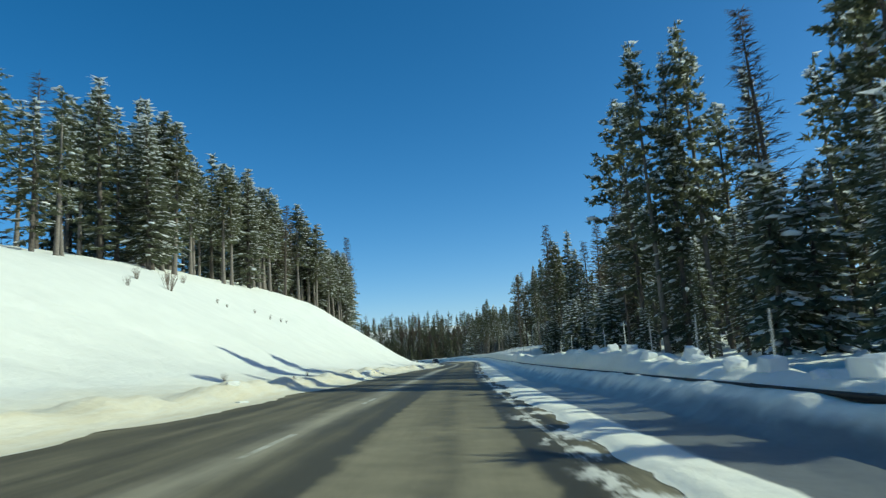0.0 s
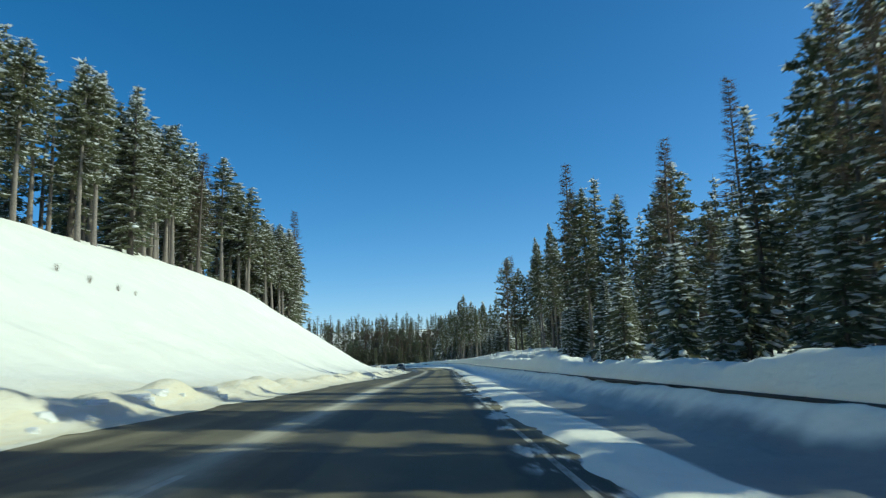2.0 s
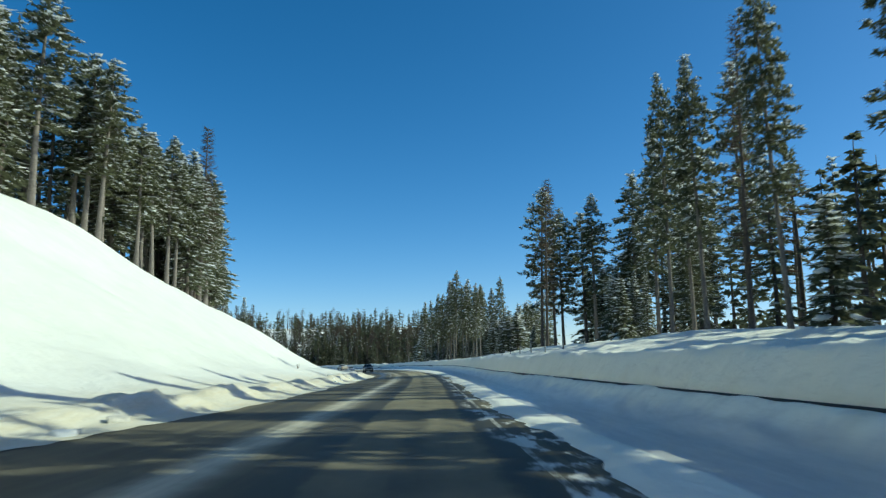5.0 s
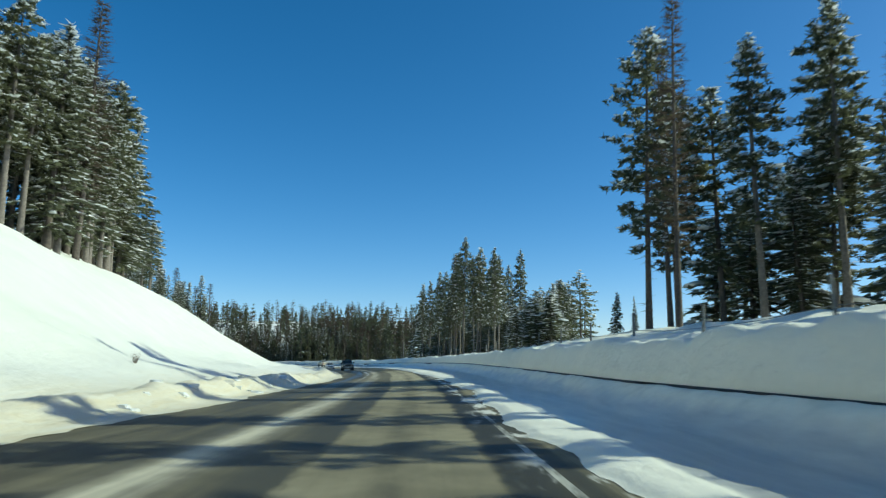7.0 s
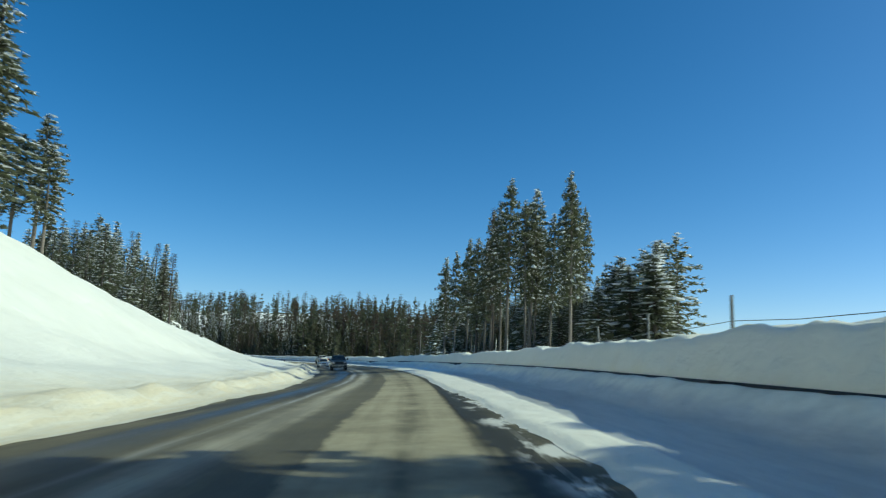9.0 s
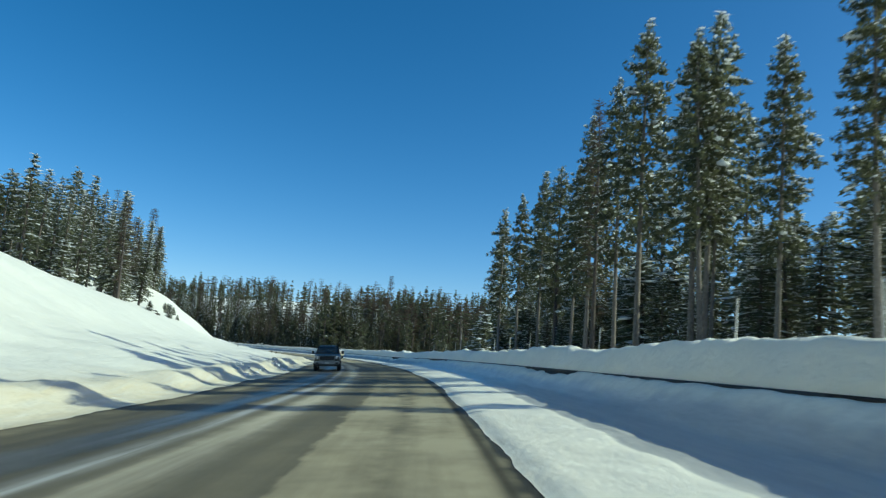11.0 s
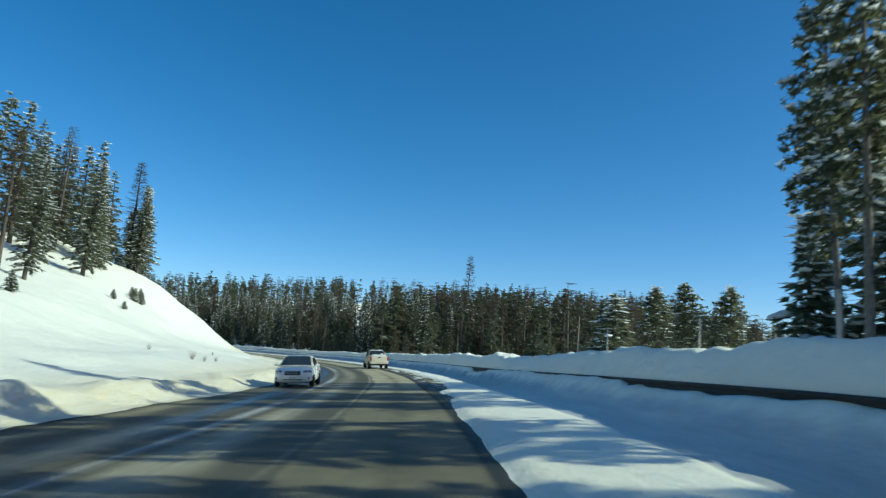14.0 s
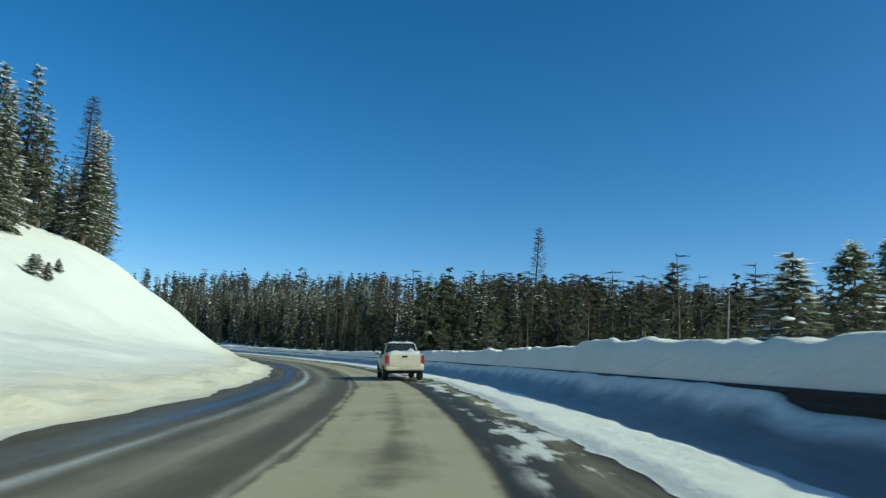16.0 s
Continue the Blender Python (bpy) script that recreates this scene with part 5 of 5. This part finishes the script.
def mound(w, l, h, cx, cy, cz, seed, n=14):
    """A lumpy heap of snow on a flat thing."""
    rnd = random.Random(seed)
    o = rnd.uniform(0, 50)
    v, f = [], []
    for i in range(n + 1):
        for j in range(n + 1):
            a, b = i / n * 2 - 1, j / n * 2 - 1
            e = max(0.0, 1 - max(abs(a), abs(b)) ** 4)
            z = h * e * (0.6 + 0.5 * float(vnoise(np.array([a * 1.7 + o]), np.array([b * 1.7 + o]), 5)[0]) + 0.2 * float(vnoise(np.array([a * 4 + o]), np.array([b * 4 + o]), 6)[0]))
            v.append((cx + a * w / 2, cy + b * l / 2, cz + max(z, 0.0) - (0.01 if e == 0 else 0)))
    for i in range(n):
        for j in range(n):
            k = i * (n + 1) + j
            f.append((k, k + n + 1, k + n + 2, k + 1))
    base = len(v)
    v += [(cx - w / 2, cy - l / 2, cz - 0.03), (cx + w / 2, cy - l / 2, cz - 0.03), (cx + w / 2, cy + l / 2, cz - 0.03), (cx - w / 2, cy + l / 2, cz - 0.03)]
    f.append((base, base + 3, base + 2, base + 1))
    return mesh_of("snow_heap", v, f, SNOW_TREE, True)


def turned_box(x, y, z, sx, sy, sz, yaw, bevel=0.03):
    bm = rounded_box(0, 0, 0, sx, sy, sz, bevel)
    bm.transform(Matrix.Translation((x, y, z)) @ Matrix.Rotation(radians(yaw), 4, "Z"))
    return bm


def pickup(label, body, snowy, chrome=CHROME):
    t = tagged(new("pickup_truck"), label, "pickup truck")
    hull = [(-2.93, 0.90, 0.62, 1.28), (-2.88, 0.97, 0.54, 1.335), (-2.4, 0.99, 0.50, 1.34), (-1.0, 1.0, 0.46, 1.33), (0.4, 1.0, 0.45, 1.31), (1.25, 0.995, 0.46, 1.29), (2.0, 0.985, 0.48, 1.25), (2.55, 0.965, 0.50, 1.20), (2.82, 0.93, 0.54, 1.14), (2.90, 0.86, 0.60, 1.06)]
    part("body", loft(hull, 8.0), body, t)
    cabin(t, body, [(-1.08, 1.28), (-0.98, 1.80), (-0.78, 1.90), (-0.1, 1.93), (0.35, 1.88), (1.28, 1.27)], 1.27, 0.93, 0.76, (0.70, 0.955), (0.05, 0.22), ((-0.86, -0.02), (0.08, 0.88)))
    part("bed_liner", rounded_box(0, -1.99, 1.34, 1.62, 1.66, 0.03, 0.01), BLACK, t)
    gate = part("tailgate", rounded_box(0, -2.935, 1.02, 1.56, 0.07, 0.60, 0.03), body, t)
    part("gate_handle", rounded_box(0, -2.978, 1.20, 0.26, 0.03, 0.09, 0.012), BLACK, gate)
    part("gate_crease", rounded_box(0, -2.972, 0.90, 1.30, 0.012, 0.03, 0.004), body, gate)
    for x in (-0.885, 0.885):
        part("tail_light", rounded_box(x, -2.90, 1.06, 0.19, 0.10, 0.44, 0.03), RED, t, "red tail light")
    bumper = part("rear_bumper", rounded_box(0, -3.0, 0.62, 1.92, 0.22, 0.20, 0.05), body, t)
    part("licence_plate", rounded_box(0, -3.12, 0.64, 0.32, 0.012, 0.15, 0.004), PLATE, bumper, "blank pale plate")
    part("tow_hitch", rounded_box(0, -3.12, 0.46, 0.09, 0.16, 0.09, 0.012), BLACK, bumper)
    part("axle", rounded_box(0, -1.85, 0.42, 1.5, 0.16, 0.16, 0.04), BLACK, t)
    part("underbody", rounded_box(0, 0, 0.50, 1.5, 5.2, 0.20, 0.05), BLACK, t)
    for x in (-0.88, 0.88):
        side = 1 if x > 0 else -1
        for y in (-1.85, 1.85):
            wheel_arch(t, side * 0.985, y, 0.40)
            wheel(t, x, y, 0.40, 0.27)
        part("mirror", rounded_box(x * 1.30, 0.92, 1.38, 0.20, 0.10, 0.24, 0.022), body if snowy else BLACK, t)
        part("mirror_arm", rounded_box(x * 1.17, 0.92, 1.31, 0.16, 0.05, 0.05, 0.012), BLACK, t)
        for y in (-0.96, 0.03, 1.0):
            part("door_seam", rounded_box(side * 0.992, y, 0.93, 0.014, 0.012, 0.62, 0.002), BLACK, t)
        for y in (-0.75, 0.22):
            part("door_handle", rounded_box(side * 1.002, y, 1.16, 0.03, 0.18, 0.035, 0.01), BLACK, t)
        part("running_board", rounded_box(side * 0.93, 0, 0.40, 0.16, 2.3, 0.05, 0.02), BLACK, t)
        part("headlight", turned_box(side * 0.76, 2.82, 0.99, 0.34, 0.16, 0.24, side * -18, 0.04), LAMP, t, "clear headlight")
        part("fog_lamp_recess", rounded_box(side * 0.74, 3.015, 0.60, 0.24, 0.03, 0.12, 0.012), BLACK, t)
    grille = part("grille", rounded_box(0, 2.885, 0.95, 1.08, 0.07, 0.34, 0.03), BLACK, t, "black mesh grille")
    for z in (0.82, 0.89, 0.96, 1.03):
        part("grille_bar", rounded_box(0, 2.925, z, 1.0, 0.014, 0.018, 0.005), BLACK, grille)
    for a, b, c, d in ((0, 1.125, 1.14, 0.035), (0, 0.775, 1.14, 0.035), (-0.56, 0.95, 0.035, 0.36), (0.56, 0.95, 0.035, 0.36)):
        part("grille_trim", rounded_box(a, 2.91, b, c, 0.05, d, 0.012), DULL if not snowy else chrome, grille, "dull chrome surround")
    front = part("front_bumper", rounded_box(0, 2.93, 0.62, 1.92, 0.18, 0.22, 0.07), DULL, t, "dusty chrome bumper")
    part("licence_plate", rounded_box(0, 3.03, 0.60, 0.32, 0.012, 0.15, 0.004), PLATE, front, "blank pale plate")
    part("valance", rounded_box(0, 2.86, 0.46, 1.70, 0.14, 0.18, 0.05), BLACK, t)
    if snowy:
        part("bed_snow", mound(1.62, 1.75, 0.30, 0, -1.98, 1.345, 3), None, t, "heaped white snow in the bed")
        part("roof_snow", mound(1.36, 1.10, 0.10, 0, -0.30, 1.915, 4), None, t, "thin crust of snow")
    return t


def sedan(label):
    t = tagged(new("sedan"), label, "car")
    hull = [(-2.30, 0.60, 0.50, 0.82), (-2.25, 0.76, 0.36, 0.95), (-2.0, 0.85, 0.26, 1.03), (-1.3, 0.885, 0.21, 1.02), (0.0, 0.895, 0.19, 0.98), (0.95, 0.895, 0.19, 0.96), (1.5, 0.885, 0.20, 0.93), (1.85, 0.865, 0.21, 0.885), (2.08, 0.81, 0.21, 0.82), (2.21, 0.72, 0.22, 0.75), (2.27, 0.64, 0.25, 0.68), (2.30, 0.54, 0.32, 0.58)]
    part("body", loft(hull, 5.0), WHITE_CAR, t)
    cabin(t, WHITE_CAR, [(-1.85, 1.0), (-1.15, 1.36), (-0.75, 1.44), (-0.15, 1.48), (0.25, 1.42), (1.22, 0.945)], 0.95, 0.82, 0.61, (0.66, 0.955), (0.05, 0.25), ((-1.05, -0.22), (-0.14, 0.62)))
    for x in (-0.80, 0.80):
        side = 1 if x > 0 else -1
        for y in (-1.34, 1.36):
            wheel_arch(t, side * 0.872, y, 0.32)
            wheel(t, x, y, 0.32, 0.21)
        part("mirror", rounded_box(side * 0.98, 0.70, 1.01, 0.19, 0.12, 0.13, 0.028), WHITE_CAR, t)
        for y in (-1.12, -0.18, 0.86):
            part("door_seam", rounded_box(side * 0.889, y, 0.62, 0.014, 0.010, 0.56, 0.002), BLACK, t)
        for y in (-0.92, 0.02):
            part("door_handle", rounded_box(side * 0.896, y, 0.82, 0.03, 0.17, 0.03, 0.01), WHITE_CAR, t)
        part("headlight", turned_box(side * 0.665, 2.140, 0.715, 0.36, 0.12, 0.105, side * -38, 0.04), LAMP, t, "clear swept headlight")
        part("headlight_surround", turned_box(side * 0.660, 2.130, 0.715, 0.41, 0.12, 0.135, side * -38, 0.04), BLACK, t)
        part("fog_lamp_recess", turned_box(side * 0.665, 2.185, 0.43, 0.25, 0.10, 0.17, side * -34, 0.04), BLACK, t)
        part("tail_light", turned_box(side * 0.66, -2.20, 0.84, 0.30, 0.12, 0.15, side * 20, 0.04), RED, t, "red tail light")
    grille = part("grille", prism([(2.18, 0.56), (2.335, 0.56), (2.325, 0.62), (2.255, 0.745), (2.13, 0.745)], -0.37, 0.37, 0.025), BLACK, t, "black hexagonal grille")
    part("grille_bar", rounded_box(0, 2.312, 0.655, 0.66, 0.012, 0.012, 0.004), CHROME, grille, "chrome bar")
    part("air_intake", rounded_box(0, 2.285, 0.36, 0.90, 0.06, 0.08, 0.02), BLACK, t)
    part("licence_plate", rounded_box(0, 2.318, 0.44, 0.32, 0.014, 0.13, 0.004), PLATE, t, "blank pale plate")
    part("underbody", rounded_box(0, 0, 0.26, 1.4, 4.0, 0.14, 0.04), BLACK, t)
    return t


def on_lane(ob, s, d, turn=0.0):
    ob.matrix_basis = at_road(s, d, 0.0, turn) @ pose(0, 0, 0, 0, -float(knot(BANKING, s)), 0) if turn == 0 else at_road(s, d, 0.0, turn) @ pose(0, 0, 0, 0, float(knot(BANKING, s)), 0)


on_lane(pickup("dust-caked white pickup truck with snow heaped in its bed", WHITE_DUSTY, True), 357.0, 0.95)
on_lane(pickup("dark dusty pickup truck with a chrome-framed grille", BLACK_TRUCK, False), 280.5, -5.1, 180)
on_lane(sedan("clean white sedan with a black grille"), 315.5, -5.1, 180)
car = sedan("white car far off on the bend")
on_lane(car, 462.0, -4.6, 180)

# ---- small things in the snow ----


def snow_block(seed, size, material):
    rnd = random.Random(seed)
    bm = bmesh.new()
    bmesh.ops.create_cube(bm, size=1.5)
    bmesh.ops.subdivide_edges(bm, edges=list(bm.edges), cuts=3, use_grid_fill=True)
    o = Vector((rnd.uniform(0, 90), rnd.uniform(0, 90), 0))
    sq = (rnd.uniform(0.8, 1.3), rnd.uniform(0.6, 1.1), rnd.uniform(0.5, 1.0))
    cut = Vector((rnd.uniform(-1, 1), rnd.uniform(-1, 1), rnd.uniform(0.3, 1))).normalized()
    for v in bm.verts:
        c = v.co.copy()
        c *= 1 - 0.16 * (c.length - 0.75) + 0.22 * noise.noise(c * 1.3 + o) + 0.10 * noise.noise(c * 4 + o)
        over = c.dot(cut) - 0.55
        if over > 0:
            c -= cut * over * 0.85
        v.co = Vector((c.x * sq[0], c.y * sq[1], c.z * sq[2])) * size
    return bm


def build_blocks():
    rnd = random.Random(21)
    for s, d, size, mat, what in [(13.5, 5.9, 0.26, SNOW_TREE, 0), (15.5, 6.1, 0.30, SNOW_TREE, 0), (16.4, 5.8, 0.18, SNOW_TREE, 0), (18.8, 6.1, 0.34, SNOW_TREE, 0), (20.2, 5.9, 0.24, SNOW_TREE, 0), (23.0, 6.1, 0.28, SNOW_TREE, 0),
                                  (24.0, 6.3, 0.36, SNOW_TREE, 0), (27.5, 6.0, 0.22, SNOW_TREE, 0), (30.2, 6.1, 0.26, SNOW_TREE, 0), (33.5, 6.2, 0.3, SNOW_TREE, 0), (36.5, 6.1, 0.22, SNOW_TREE, 0), (41.0, 6.2, 0.28, SNOW_TREE, 0),
                                  (11.0, 6.0, 0.3, SNOW_TREE, 0), (75.5, 6.3, 0.2, SNOW_TREE, 0), (83.0, 6.2, 0.18, SNOW_TREE, 0)]:
        bm = snow_block(rnd.random(), size, mat)
        me = bpy.data.meshes.new("snow_block")
        bm.to_mesh(me)
        bm.free()
        me.materials.append(mat)
        ob = tagged(new("snow_block", me), "broken block of plowed snow lying on the snowbank", "snow block", "snow blocks on the bank")
        m = at_road(s, d, 0, rnd.uniform(0, 360))
        m.translation.z = float(bank_height(np.array([s]), np.array([d]))[0]) + size * 0.30
        ob.matrix_basis = m @ pose(0, 0, 0, rnd.uniform(-15, 15), rnd.uniform(-15, 15), 0)
    # lumps along the plow berm on the other side; the grey ones imitate tree shade
    meshes = []
    for k in range(6):
        bm = snow_block(500 + k, 1.0, SNOW_GREY)
        me = bpy.data.meshes.new("berm_lump")
        bm.to_mesh(me)
        bm.free()
        me.materials.append(SNOW_GREY if k == 0 else SNOW_TREE)
        meshes.append(me)
    for s0, s1, n in ((56, 72, 14), (100, 128, 6), (164, 190, 16), (262, 292, 20), (20, 50, 4)):
        for _ in range(n):
            s = rnd.uniform(s0, s1)
            u = rnd.uniform(0.1, 1.9)
            d = float(knot(FOOT, s)) - u
            size = rnd.uniform(0.10, 0.30)
            ob = tagged(new("berm_lump", rnd.choice(meshes)), "lump of snow in the plow berm", "snow lump", "lumps in the plow berm")
            m = at_road(s, d, 0, rnd.uniform(0, 360))
            m.translation.z = float(left_height(np.array([s]), np.array([d]))[0]) - size * 0.1
            ob.matrix_basis = m
            ob.scale = (size * rnd.uniform(1, 1.6), size, size * 0.8)


build_blocks()


def shrub(label, seed, height, stems, spread):
    rnd = random.Random(seed)
    b = Builder()
    tips = []
    for _ in range(stems):
        a = rnd.uniform(0, 6.28)
        lean = rnd.uniform(0.1, spread)
        top = Vector((math.cos(a) * lean * height, math.sin(a) * lean * height, height * rnd.uniform(0.6, 1.0)))
        foot = Vector((math.cos(a) * 0.08, math.sin(a) * 0.08, -0.25))
        stick_into(b, foot, top, 0.020, 0.006)
        for _ in range(4):
            u = rnd.uniform(0.35, 0.9)
            p = foot.lerp(top, u)
            stick_into(b, p, p + Vector((rnd.uniform(-.3, .3), rnd.uniform(-.3, .3), rnd.uniform(0.1, 0.4))) * height * 0.6, 0.012, 0.004)
    t = tagged(new("shrub"), label, "shrub", "shrubs on the slope")
    part("brush", mesh_of("brush", b.v, b.f, SHRUB), None, t)["kind"] = "stuff"
    return t


def slope_pose(s, d, turn=0.0, sink=0.0):
    m = at_road(s, d, 0, turn)
    m.translation.z = float(left_height(np.array([float(s)]), np.array([float(d)]))[0]) - sink
    return m


def build_slope_things():
    rnd = random.Random(5)
    first = shrub("bare brown shrub poking out of the snow", 1, 1.5, 26, 0.55)
    first.matrix_basis = slope_pose(73.6, -28.4)
    first.scale = (1.5, 1.5, 1.4)
    for s, d, k in ((70, -30, 0.8), (79, -31, 0.9), (62, -27, 0.6), (88, -33, 0.7), (55, -10.8, 0.25), (322.6, -12.1, 0.35), (323.6, -11.6, 0.25), (326.5, -11.5, 0.28), (331.7, -17, 0.3), (340, -14, 0.25), (180, -13, 0.35), (46, -9.6, 0.22), (31, -8.6, 0.22), (84.1, -27.4, 0.42), (86.0, -27.0, 0.36), (94.9, -26.5, 0.4), (96.5, -25.0, 0.42), (100.2, -24.6, 0.4), (104, -24.9, 0.3)):
        ob = copy_thing(first, slope_pose(s, d, rnd.uniform(0, 360)))
        ob.scale = (k, k, k)
    for s, d, h in ((391, -26.5, 1.6), (389, -27.4, 1.9), (394, -28, 1.5), (398, -27, 1.3), (378, -29, 1.2), (372, -27, 1.0), (318, -27.5, 1.2), (333, -27, 1.4)):
        x, y = on_road(np.array([float(s)]), np.array([float(d)]))
        ob = plant("spruce", float(x[0]), float(y[0]), h, "fir saplings on the slope", float(left_height(np.array([float(s)]), np.array([float(d)]))[0]), rnd=rnd)
        ob.scale = (ob.scale[0] * 2.1, ob.scale[1] * 2.1, ob.scale[2])
        tagged(ob, "small dark fir sapling in deep snow", "sapling")
    me = None
    for s, d, k in ((318, -26.5, 0.4), (322, -27.5, 0.4)):
        if me is None:
            bm = snow_block(77, 1.0, ROCK)
            me = bpy.data.meshes.new("rock")
            bm.to_mesh(me)
            bm.free()
            me.materials.append(ROCK)
        ob = tagged(new("rock", me), "dark rock showing through the snow slope", "rock", "rocks on the slope")
        ob.matrix_basis = slope_pose(s, d, rnd.uniform(0, 360), -0.1 * k)
        ob.scale = (k * 1.3, k, k * 0.8)


build_slope_things()
